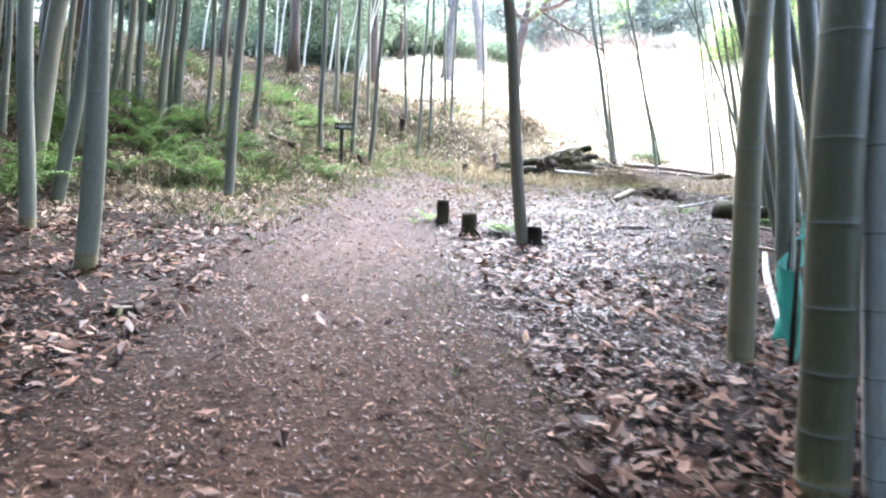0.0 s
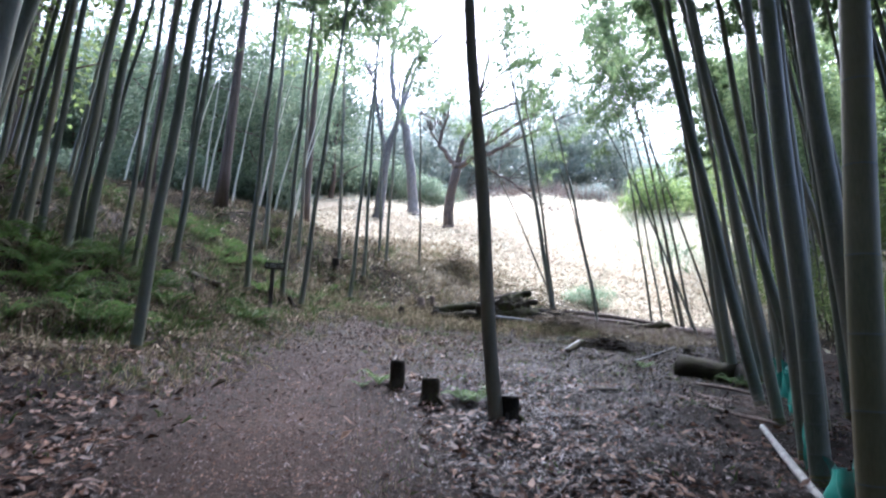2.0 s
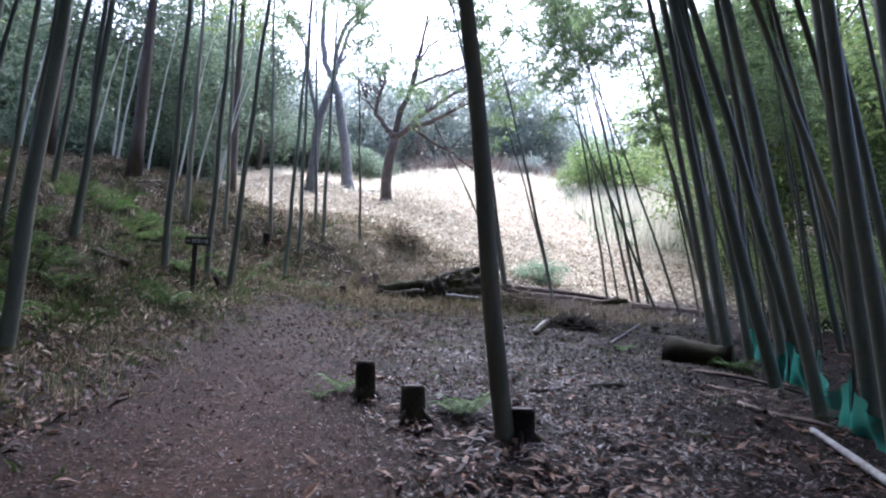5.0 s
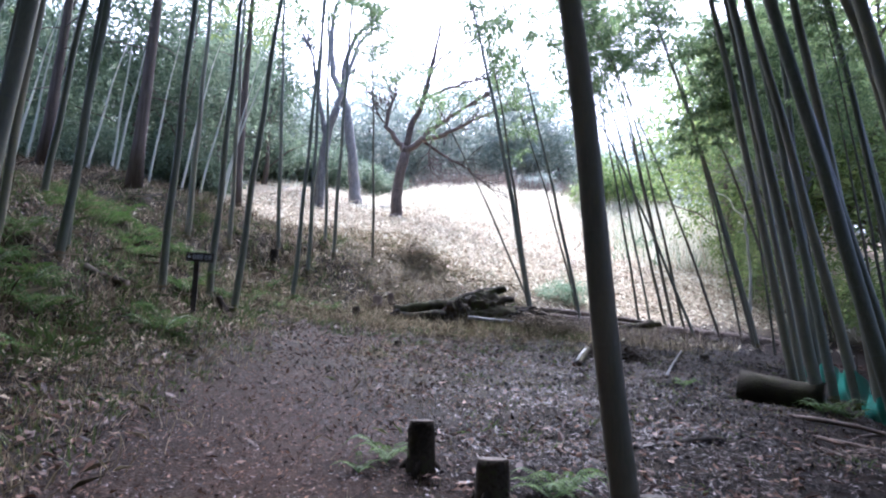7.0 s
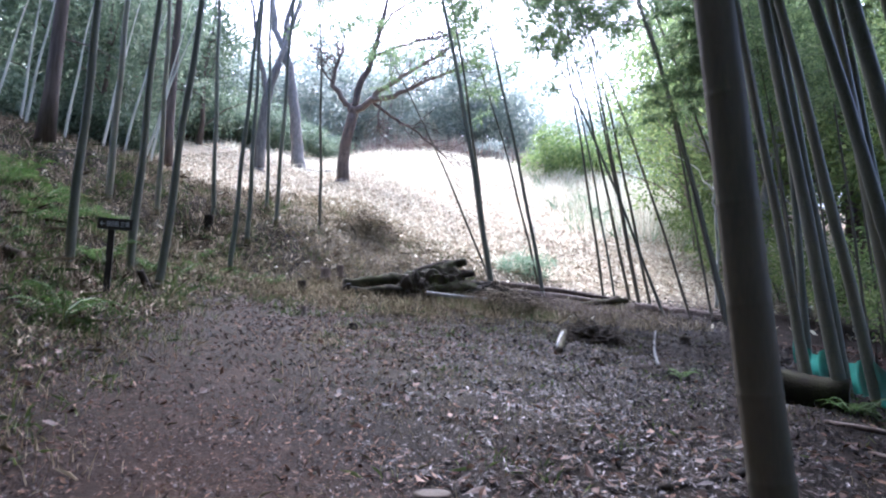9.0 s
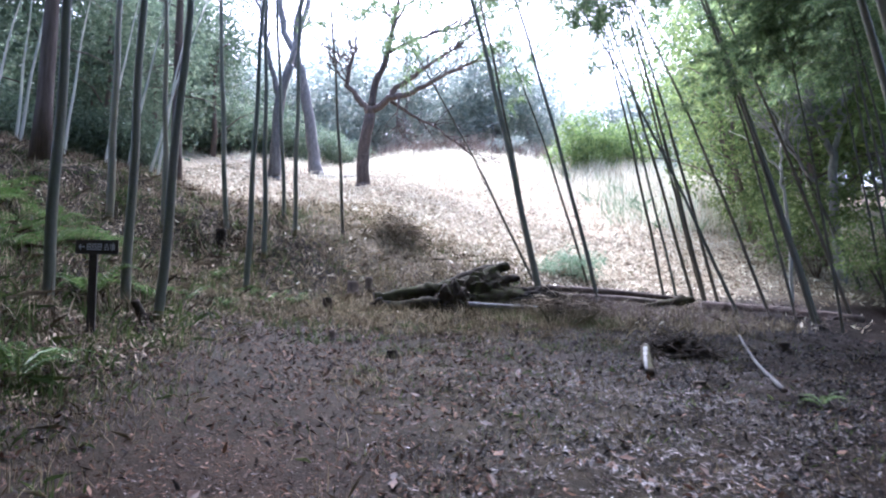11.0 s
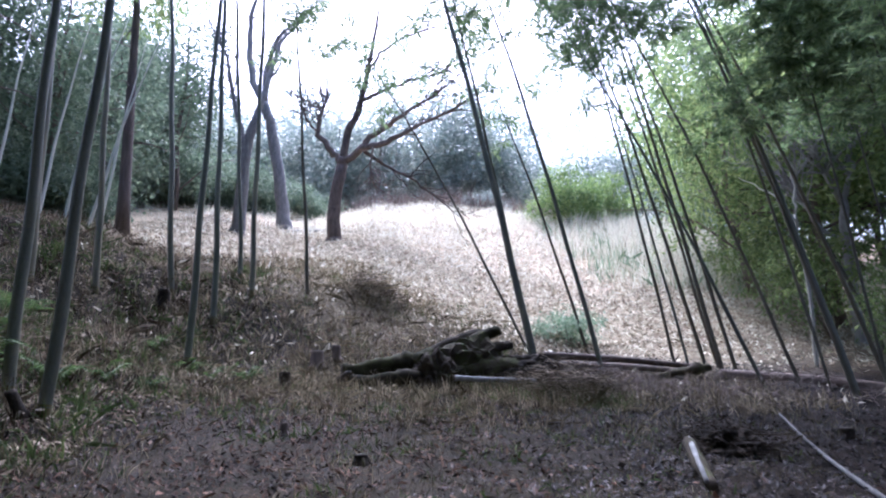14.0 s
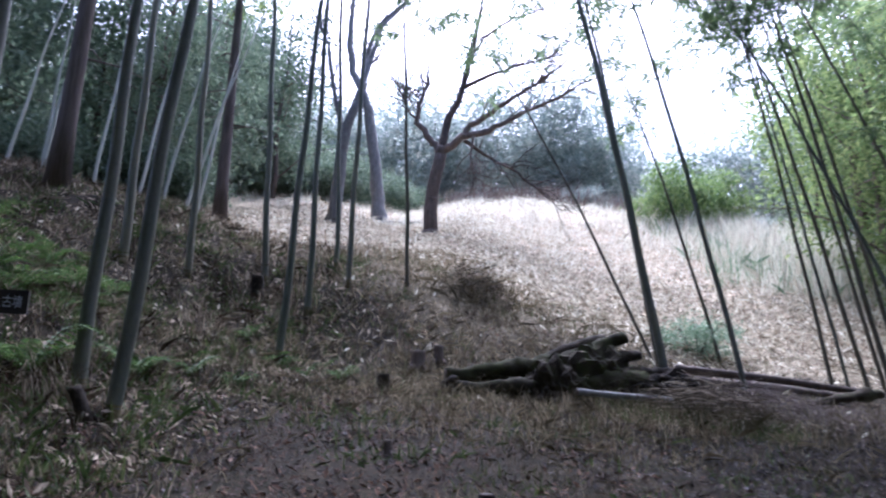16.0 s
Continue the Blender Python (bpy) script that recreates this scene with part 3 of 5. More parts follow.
def plant(meshes, name, label, category, group, x, y, s=1.0, turn=0.0, sz=None, sink=.1, parts=("trunk", "crown")):
    ob = thing(name, label, category, group, at=(x, y, floor_at(min(max(x, -60), 60), min(y, 110)) - sink), turn=turn)
    for nm, me in zip(parts, meshes):
        p = part(nm, me, ob)
        p.scale = (s, s, sz or s)
    return ob


dark_trees = [tree_meshes(100 + i, 14, .17, DARK_LEAF, BARK_BROWN, .04, .25, 130, 46, .3) for i in range(3)]
hill_trees = [tree_meshes(200 + i, 11, .15, HAZE_LEAF, BARK_GREY, .1, .34, 85, 40, .34) for i in range(3)]
edge_trees = [tree_meshes(300 + i, 10, .12, EDGE_LEAF, BARK_BROWN, .13, .3, 95, 50, .2) for i in range(2)]
rnd = random.Random(5)
for i in range(60):
    x, y = rnd.uniform(-36, -10), rnd.uniform(29, 56)
    if x > -11.5 - max(0, y - 34) * .12:
        continue
    plant(dark_trees[i % 3], "evergreen_tree", "tall dark evergreen tree in the wood behind the bank", "tree", "trees behind the bank", x, y, rnd.uniform(.6, 1.0), rnd.random() * 360)
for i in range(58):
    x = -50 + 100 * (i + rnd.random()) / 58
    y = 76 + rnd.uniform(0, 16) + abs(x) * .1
    plant(hill_trees[i % 3], "hilltop_tree", "rounded tree on the hilltop skyline, leaves coloured grey-green and pale for haze", "tree", "trees along the hilltop", x, y, rnd.uniform(1.35, 2.0) - .025 * max(0, x), rnd.random() * 360)
for i in range(40):
    x, y = rnd.uniform(14, 42), rnd.uniform(27, 72)
    if x < 14.5 + (y - 27) * .25:
        continue
    plant(dark_trees[i % 3], "evergreen_tree", "dense dark evergreen tree beside the clearing", "tree", "trees beside the clearing", x, y, rnd.uniform(.8, 1.15), rnd.random() * 360)
for x, y, s in ((13.6, 30.5, 1.0), (14.6, 26.8, 1.5), (15.4, 33.5, 1.0), (17.4, 29.5, 1.8), (16.9, 25, 1.3), (15.6, 23, 1.1), (17.8, 38, 1.2), (18.5, 44, 1.2), (20.5, 34, 1.7), (12.4, 33.2, 1.25), (13.4, 36.5, 1.3), (12.9, 29.0, 1.2), (15.5, 41, 1.2)):
    plant(edge_trees[int(x * 2) % 2], "broadleaf_tree", "leafy evergreen at the edge of the clearing, branches to the ground", "tree", "trees beside the clearing", x, y, s, x * 70)


# added trees, mostly out of view, that keep skylight off the grove floor
for i in range(66):
    x, y = rnd.uniform(-32, 34), rnd.uniform(-30, 27)
    if -13.5 < x < 16 and y > -9 or (x < -13 and y > 22):
        continue
    if x > 16 and -9 < y and x < 25:
        continue
    plant((edge_trees[i % 2] if x > 16 else dark_trees[i % 3]), "evergreen_tree", "tall evergreen tree added around the grove to block skylight, mostly unseen", "tree", "trees around the grove", x, y, rnd.uniform(.9, 1.25), rnd.random() * 360)


for i, (x, y) in enumerate(((-12.9, 15.6), (-16.2, 14.6), (-13.2, 12.0), (-15.2, 10.4))):
    plant(edge_trees[i % 2], "broadleaf_tree", "leafy evergreen standing behind the bamboo on the bank", "tree", "trees on the bank", x, y, 1.15 + .06 * (i % 4), 50 * i)


def bush_mesh(seed, rx, h, leaf, clumps=50, leaves=40, size=.1, droop=.2, foot=0.0):
    rnd = random.Random(seed)
    c = Geo()
    blob_crown(c, rnd, Vector((0, 0, foot + h * .5)), rx, h * .5, clumps, leaves, size, 0, droop)
    s = Geo()
    for i in range(9):
        a = i * .7 + rnd.random()
        s.tube([Vector((math.cos(a) * rx * w * .5, math.sin(a) * rx * w * .5, (foot + h * .7) * w)) for w in (0, .5, 1)], [.02, .014, .006], 4)
    return s.mesh("stem", [BARK_BROWN]), c.mesh("foliage", [leaf], False)


BRIGHT_BUSH = bush_mesh(41, 3.0, 5.2, BRIGHT_LEAF, 110, 50, .3)
plant(BRIGHT_BUSH, "bamboo_thicket", "bright yellow-green bamboo thicket on the open slope", "bamboo", "", 10.9, 52, .85, 0, parts=("stem", "foliage"))
plant(BRIGHT_BUSH, "bamboo_thicket", "bright yellow-green bamboo thicket on the open slope", "bamboo", "", 14.2, 55, .8, 80, parts=("stem", "foliage"))
plant(bush_mesh(42, .95, .95, PALE_FERN, 60, 60, .07), "shrub", "low pale grey-green shrub at the foot of the slope", "shrub", "", 3.6, 26.2, 1.0, parts=("stem", "foliage"))
EDGE_BUSH = [bush_mesh(50 + i, 1.6, 2.4, EDGE_LEAF, 62, 50, .13, .5, .55) for i in range(2)]
for i, (x, y, s) in enumerate(((11.6, 24.4, .9), (11.6, 27.6, 1.1), (12.3, 21.8, 1.1), (11.9, 30.5, 1.0), (13.0, 34.5, 1.0), (10.8, 18.6, .9))):
    plant(EDGE_BUSH[i % 2], "shrub", "feathery green undergrowth shrub beneath the trees", "shrub", "undergrowth beside the clearing", x, y, s, 60 * i, parts=("stem", "foliage"))
HILL_BUSH = [bush_mesh(60 + i, 2.2, 2.6, m, 70, 44, .26, .1) for i, m in enumerate((HAZE_LEAF, TAN_LEAF))]
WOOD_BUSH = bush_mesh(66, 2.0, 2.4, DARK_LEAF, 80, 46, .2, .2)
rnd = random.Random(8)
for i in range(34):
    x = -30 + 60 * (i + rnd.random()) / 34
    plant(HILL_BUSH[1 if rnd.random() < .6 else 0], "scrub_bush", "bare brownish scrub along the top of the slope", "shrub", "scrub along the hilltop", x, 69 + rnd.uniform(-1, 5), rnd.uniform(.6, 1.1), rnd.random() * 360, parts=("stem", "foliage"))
for i in range(22):
    x, y = rnd.uniform(-26, -9.8), rnd.uniform(26.5, 34)
    plant(WOOD_BUSH, "shrub", "dark shrub in the wood behind the bank", "shrub", "undergrowth behind the bank", x - 1.5, y, rnd.uniform(.5, 1.0), rnd.random() * 360, parts=("stem", "foliage"))

for x, y, k in ((-10.2, 54.5, 1.15), (-12.6, 53, 1.3), (-15.2, 52.5, 1.4), (-8.2, 57.5, 1.1), (-6.6, 60, 1.0), (-17.5, 50, 1.5), (-11.2, 57, 1.6), (-14, 56, 1.7)):
    plant(WOOD_BUSH, "shrub", "rounded evergreen shrub at the top of the slope", "shrub", "evergreen shrubs at the top of the slope", x, y, k, x * 40, parts=("stem", "foliage"))


# the grove lines both sides of the path; unseen stems added behind cast shade
rnd = random.Random(17)
placed = []
for i in range(1000):
    x, y = rnd.uniform(-13, 14), rnd.uniform(-12, 21)
    left, right, back = x < -6.2 and y < 13 or x < -8.8 and y < 18, x > 5.2 + max(0, y) * .17, y < -3.5
    if not (left or right or back) or (right and y > 17) or (abs(x - 1.5) < 1.5 and y > -6):
        continue
    if any((x - a) ** 2 + (y - b) ** 2 < 1.15 for a, b in placed):
        continue
    placed.append((x, y))
    tilt = -.13 if x > 2 else .07
    bamboo(x, y, tilt * rnd.uniform(.5, 1.3), rnd.uniform(-.02, .08), rnd.uniform(.058, .085), bow=rnd.uniform(2, 5) if x < 2 else rnd.uniform(.5, 2), dense=x < 2 and y < 11 or y < 2, leaf_from=5.6 + 3 * (x * 7.3 % 1) if x < -6 and y < 10 else 0.0, label="tall bamboo stem added to fill out the crowded grove")


def cedar(x, y, r, h, lean):
    """A straight trunk in stringy brown bark, dead snags low down and dark sprays high up."""
    rnd = random.Random(int(x * 100 + y))
    ob = thing("cedar_tree", "straight cedar trunk with stringy reddish-brown bark", "tree", "cedars on the bank", at=(x, y, floor_at(x, y) - .1))
    g = Geo()
    pts = [Vector((lean * h * k / 10, 0, h * k / 10)) for k in range(11)]
    g.tube(pts, [r * (1.3 if k == 0 else 1 - .8 * k / 10) for k in range(11)], 12, wobble=.08)
    part("trunk", g.mesh("trunk", [BARK_CEDAR]), ob)
    for i in range(9):
        z = 2.5 + i * .8 + rnd.random()
        a, ln = rnd.random() * 6.28, rnd.uniform(.6, 2.2)
        b = Geo()
        p = Vector((lean * z, 0, z))
        b.tube([p, p + Vector((math.cos(a) * ln * .5, math.sin(a) * ln * .5, .05)), p + Vector((math.cos(a) * ln, math.sin(a) * ln, -.15))], [.03, .02, .008], 4)
        part("snag", b.mesh("snag", [BARK_CEDAR]), ob)
    c = Geo()
    blob_crown(c, rnd, Vector((lean * h * .75, 0, h * .75)), 2.2, h * .24, 70, 46, .2, 0, .3)
    part("crown", c.mesh("crown", [EDGE_LEAF], False), ob)


cedar(-10.9, 25.0, .23, 17, .02)
cedar(-14.2, 25.2, .2, 16, .03)
cedar(-16.5, 20.5, .2, 16, .02)
cedar(-9.3, 30.5, .2, 14, .0)
for x, y, lx in ((-12.3, 26.4, .1), (-12.9, 27.2, .03), (-13.6, 26.8, .14), (-11.6, 27.5, .08), (-10.6, 28.0, .12), (-9.7, 27.6, .16), (-9.2, 28.6, .12), (-15.3, 26, .06), (-16.2, 26.6, .12), (-8.9, 27.2, .22)):
    bamboo(x, y, lx, .02, .05, 6.5, CULM_PALE, "thin pale dead bamboo stem", False, "pale stems behind the bank")


# ---- bare trees on the slope ----
def bare_tree(name, label, x, y, bark, limbs, twig_seed, twigs=13):
    """limbs: lists of (across, up, away, radius) from the foot; twigs fork from each limb past the first."""
    rnd = random.Random(twig_seed)
    ob = thing(name, label, "tree", at=(x, y, floor_at(x, y) - .15))
    for k, limb in enumerate(limbs):
        g = Geo()
        pts, rad = [], []
        for (a, b) in zip(limb[:-1], limb[1:]):
            for s in range(4):
                w = s / 4
                pts.append(Vector((a[0], a[2], a[1])).lerp(Vector((b[0], b[2], b[1])), w) + Vector((rnd.gauss(0, .03), rnd.gauss(0, .03), rnd.gauss(0, .03))))
                rad.append(a[3] + (b[3] - a[3]) * w)
        e = limb[-1]
        pts.append(Vector((e[0], e[2], e[1])))
        rad.append(e[3])
        g.tube(pts, rad, 10 if k == 0 else 7, wobble=.08)
        if k:
            for t in range(twigs):
                i0 = rnd.randrange(len(pts) // 3, len(pts))
                tip = pts[i0]
                d = (pts[-1] - pts[0]).normalized()
                for fork in range(2):
                    q = [tip]
                    dd = (d + Vector((rnd.gauss(0, .6), rnd.gauss(0, .6), rnd.gauss(.25, .5)))).normalized()
                    for s in range(4):
                        dd = (dd + Vector((rnd.gauss(0, .3), rnd.gauss(0, .3), rnd.gauss(.1, .25)))).normalized()
                        q.append(q[-1] + dd * rnd.uniform(.3, .6))
                    g.tube(q, [min(.04, rad[i0] * .6) * (1 - .2 * s) for s in range(5)], 4, 0, False)
                    for tw in range(3):
                        s0 = q[rnd.randrange(1, 5)]
                        d3 = (dd + Vector((rnd.gauss(0, .8), rnd.gauss(0, .8), rnd.gauss(0, .8)))).normalized()
                        g.tube([s0, s0 + d3 * .35, s0 + d3 * .7 + Vector((0, 0, .08))], [.014, .01, .005], 3, 0, False)
        part("trunk" if k == 0 else "limb", g.mesh("limb", [bark]), ob)
    return ob


bare_tree("bare_tree", "bare broadleaf tree with dark trunk forking into wide crooked limbs", -3.5, 39.4, BARK_BROWN, [
    [(0, 0, 0, .42), (.05, .4, 0, .33), (.1, 2.0, 0, .28), (.4, 3.7, 0, .27), (.5, 4.1, 0, .24)],
    [(.46, 4.0, 0, .17), (-.04, 4.54, .2, .16), (-.74, 5.44, .3, .13), (-.56, 6.6, .4, .09), (-.28, 7.4, .5, .06), (-.3, 8.3, .5, .03)],
    [(.46, 4.0, 0, .2), (.76, 5.44, -.1, .17), (1.32, 6.64, -.2, .15), (1.66, 8.24, -.4, .12), (1.96, 9.84, -.5, .09), (2.4, 12.0, -.5, .04)],
    [(.5, 3.95, 0, .2), (1.36, 4.54, -.3, .17), (1.76, 5.04, -.4, .14), (2.66, 5.54, -.6, .12), (3.56, 6.14, -.8, .09), (4.76, 6.74, -1.1, .06), (5.7, 7.4, -1.3, .03)],
    [(1.36, 4.5, -.3, .15), (2.36, 4.62, -.6, .14), (3.16, 4.94, -.8, .11), (4.16, 5.44, -1.0, .08), (5.56, 5.94, -1.3, .06), (6.56, 6.54, -1.5, .04), (7.8, 6.9, -1.7, .02)],
    [(1.45, 6.9, -.3, .1), (2.56, 7.34, -.6, .08), (3.76, 7.64, -.9, .06), (4.96, 7.84, -1.1, .04), (6.2, 8.2, -1.2, .02)],
    [(1.7, 8.4, -.4, .08), (2.5, 9.4, -.6, .06), (3.6, 10.0, -.9, .045), (5.2, 10.4, -1.1, .02)],
    [(1.5, 4.5, .1, .1), (2.4, 3.94, .4, .075), (3.6, 3.34, .6, .06), (4.8, 2.44, .8, .04), (5.9, 1.5, 1.0, .02)],
    [(1.9, 4.5, -.5, .06), (1.76, 3.44, -.6, .045), (2.06, 2.3, -.6, .02)],
    [(-.7, 5.5, .3, .06), (-1.3, 6.3, .4, .045), (-1.6, 7.4, .5, .02)],
], 3)
bare_tree("bare_tree", "tall bare grey tree with a winding trunk", -7.1, 48.5, BARK_GREY, [
    [(0, 0, 0, .52), (-.15, .8, 0, .4), (-.45, 3.9, 0, .34), (-1.0, 7.0, 0, .3), (-1.4, 8.1, 0, .28)],
    [(-1.3, 7.9, 0, .26), (-2.1, 9.6, .2, .22), (-2.4, 11.7, .2, .2), (-2.3, 14.0, .1, .14), (-1.6, 17, 0, .06)],
    [(-1.35, 8.0, 0, .2), (-1.2, 10.3, -.3, .17), (-.6, 12.2, -.5, .13), (1.0, 13.6, -.8, .08), (2.6, 14.8, -1, .04)],
], 4)
bare_tree("bare_tree", "bare grey tree leaning beside another trunk", -8.3, 41.5, BARK_GREY, [
    [(0, 0, 0, .42), (.1, .6, 0, .32), (.35, 4.6, 0, .26), (.9, 6.3, 0, .22)],
    [(.8, 6.1, 0, .18), (1.4, 8.2, 0, .14), (1.9, 10.4, .2, .1), (3.2, 12, .3, .04)],
    [(.3, 4.4, 0, .16), (-.3, 7, .2, .12), (-.8, 9.6, .3, .08), (-1.8, 11.8, .4, .04)],
], 6)
bare_tree("bare_tree", "twisted grey tree with bare crooked boughs among evergreens", 12.0, 27.0, BARK_GREY, [
    [(0, 0, 0, .17), (0, 1.5, 0, .14), (.05, 3.2, 0, .13), (.15, 4.3, 0, .12)],
    [(.1, 4.2, 0, .1), (-.4, 5.4, 0, .08), (-.7, 6.9, .1, .04)],
    [(.1, 4.2, 0, .09), (.6, 5.3, 0, .07), (.7, 6.6, .1, .04)],
    [(.05, 3.0, -.1, .06), (-.9, 3.3, -.4, .05), (-1.6, 4.4, -.5, .04), (-2.0, 5.0, -.5, .02)],
], 9)

bare_tree("dead_branch", "pale bleached dead branch with crooked forks in the undergrowth", 9.1, 24.6, BARK_PALE, [
    [(0, 0, 0, .05), (.05, 1.6, 0, .045), (-.02, 3.2, 0, .04), (-.02, 3.9, 0, .035)],
    [(-.02, 3.9, 0, .035), (.05, 4.6, 0, .03), (.06, 5.2, 0, .025), (-.3, 5.75, 0, .012)],
    [(-.02, 3.7, 0, .03), (-.7, 4.5, -.1, .02), (-1.45, 4.8, -.2, .008)],
], 12, 0)

# ---- sign ----
sx, sy = -4.8, 15.43
sign = thing("signpost", "low dark wooden signpost with white arrow and lettering", "sign", at=(sx, sy, floor_at(sx, sy)), turn=16)
g = Geo()
g.box((0, 0, .45), (.09, .07, 1.1))
part("post", g.mesh("post", [SIGN_DARK], False), sign)
g = Geo()
g.box((0, -.05, 1.08), (.68, .03, .17))
board = part("board", g.mesh("board", [SIGN_DARK], False), sign, "dark board with white writing")
g = Geo()
g.box((-.24, -.068, 1.08), (.09, .004, .012))
for s in (-1, 1):
    g.box((-.268, -.068, 1.08 + s * .018), (.05, .004, .011), 0, Matrix.Rotation(-s * .75, 3, "Y"))
part("arrow", g.mesh("arrow", [SIGN_WHITE], False), board, "white arrow")

g = Geo()
for k in range(3):
    x0 = -.165 + .083 * k
    for dz in (-.032, 0, .032):
        g.box((x0 + .035, -.068, 1.08 + dz), (.062, .004, .012))
    for dx in (.008, .062):
        g.box((x0 + dx, -.0675, 1.08), (.011, .004, .076))
part("lettering", g.mesh("lettering", [SIGN_WHITE], False), board, "white illegible characters")
txt = bpy.data.curves.new("lettering", "FONT")
txt.body, txt.size, txt.extrude = "\u53e4\u58b3", .095, .002
txt.materials.append(SIGN_WHITE)
tob = new("lettering", txt)
tob.parent = board
tob.matrix_basis = pose(.1, -.068, 1.045, 90, 0, 0)
tagged(tob, "white characters")
board.scale = (.7, 1, 1)
board.location.x = .045


# ---- stumps and logs ----
def stump(x, y, r, h, label, bark=ROT, turn=0.0, lean=0.0, group="stumps by the path"):
    ob = thing("stump", label, "stump", group, at=(x, y, floor_at(x, y)), turn=turn)
    g = Geo()
    g.tube([(0, 0, -.08), (0, 0, .02), (lean * h * .3, 0, h * .3), (lean * h * .8, 0, h * .85), (lean * h, 0, h), (lean * h, 0, h + .004)], [r * 1.3, r * 1.18, r * 1.0, r * .98, r * .95, r * .8], 14, wobble=.14, cap_mat=1)
    part("body", g.mesh("body", [bark, OLD_CUT]), ob)
    for k in range(4):
        a = k * 1.6 + x
        q = Geo()
        q.tube([(math.cos(a) * r * .8, math.sin(a) * r * .8, .06), (math.cos(a) * r * 1.5, math.sin(a) * r * 1.5, -.0), (math.cos(a) * r * 2, math.sin(a) * r * 2, -.06)], [r * .3, r * .22, r * .1], 6, wobble=.2)
        part("root", q.mesh("root", [bark]), ob)
    return ob


stump(-.31, 7.98, .088, .3, "short dark sawn tree stump beside the path")
stump(.13, 7.58, .098, .25, "short dark sawn tree stump beside the path", turn=50)
stump(.99, 7.34, .1, .24, "low rotten stump at the foot of a bamboo", turn=20)
stump(-2.35, 22.84, .13, .32, "weathered mossy stump at the foot of the bank", BARK_BROWN, group="stumps in the hollow")
stump(-2.0, 23.2, .09, .3, "weathered mossy stump at the foot of the bank", BARK_BROWN, group="stumps in the hollow")
stump(-2.76, 21.5, .1, .27, "small dark stump in faded grass", ROT, group="stumps in the hollow")
stump(-2.2, 17.9, .05, .16, "short broken bamboo stub in the grass", BARK_BROWN, group="stumps in the hollow")
stump(-1.2, 16.6, .07, .1, "short broken bamboo stub in the grass", ROT, group="stumps in the hollow")
stump(-4.62, 16.55, .06, .26, "dark torn stub beside a bamboo foot", ROT, lean=-.5, group="stumps in the hollow")
stump(-5.85, 24.3, .13, .4, "dark torn stub beside a bamboo foot", ROT, group="stumps in the hollow")
stump(2.55, 15.2, .08, .1, "low dark stump in the leaf litter", ROT, group="stumps in the hollow")
stump(5.35, 18.4, .1, .15, "low dark stump in the leaf litter", ROT, group="stumps in the hollow")
stump(-1.15, 2.75, .07, .06, "small rotten stub in the leaf litter", ROT, group="stumps by the path")


def log(a, b, r0, r1, label, bark=MOSSY, group="", lift=(0.0, 0.0), wob=.14, bend=.05, name="log", cut=CUT, rounds=None):
    """A lying trunk from a to b (plan), with sawn ends; lift raises either end above the ground."""
    pa, pb = Vector((a[0], a[1], floor_at(*a) + r0 * .8 + lift[0])), Vector((b[0], b[1], floor_at(*b) + r1 * .8 + lift[1]))
    rotten = wob >= .2
    n = max(4, int((pb - pa).length / (.07 if rotten else .35)))
    side = (pb - pa).cross(Vector((0, 0, 1))).normalized()
    ob = tagged(new(name), label, "log", group)
    ob.location = pa
    g = Geo()
    pts, rad = [], []
    for k in range(n + 1):
        u = k / n
        pts.append((pb - pa) * u + side * bend * math.sin(u * 3.1 + a[0]) + Vector((0, 0, .4 * bend * math.sin(u * 5 + a[1]))))
        rad.append((r0 + (r1 - r0) * u) * (1 + .06 * math.sin(7 * u + a[1])))
    if rotten:
        rad[0], rad[-1] = rad[0] * .72, rad[-1] * .72
        cut = OLD_CUT
    g.tube(pts, rad, 14 if rotten else 12, wobble=.06 if rotten else wob, cap_mat=1, knots=1.4 * wob if rotten else 0, seed=3 * a[0] + a[1])
    part("trunk", g.mesh("trunk", [bark, cut]), ob)
    return ob


PILE = "rotting log pile"
log((-1.8, 22.1), (.05, 22.75), .15, .17, "mossy dark log in a rotting pile", MOSSY, PILE, (.08, .3), .32, .06)
log((-1.65, 21.85), (-.25, 22.05), .12, .14, "mossy dark log low in a rotting pile", MOSSY, PILE, (.0, .05), .32, .06)
log((-.1, 22.6), (1.35, 23.15), .17, .13, "long mossy log jutting up from a rotting pile", MOSSY, PILE, (.28, .72), .34, .07)
log((-.2, 22.85), (1.0, 23.25), .12, .1, "dark log behind another in a rotting pile", ROT, PILE, (.35, .75), .34, .08)
log((.6, 22.75), (1.6, 23.0), .12, .1, "broken log end jutting from a rotting pile", ROT, PILE, (.36, .5), .4, .05)
log((.0, 22.4), (1.7, 22.7), .19, .16, "dark rotten log under a rotting pile", ROT, PILE, (.06, .1), .5)
log((.9, 22.9), (2.6, 23.1), .17, .15, "dark crumbling trunk in a rotting pile", ROT, PILE, (.16, .1), .5)
log((1.9, 22.7), (3.0, 22.9), .13, .11, "low crumbling trunk end overgrown with twigs", ROT, PILE, (.0, .05), .5)
log((-1.85, 21.9), (-1.62, 22.0), .1, .08, "dark broken stub beside a log pile", ROT, PILE, (.0, .12), .4)
log((.25, 21.55), (1.8, 21.95), .05, .045, "pale straight pole lying before a log pile", POLE_GREY, "", (.2, .2), .04, .01)
log((2.5, 24.2), (6.2, 24.1), .08, .06, "long weathered trunk lying along the hollow", BARK_BROWN, "fallen trunks in the hollow", (.1, .05))
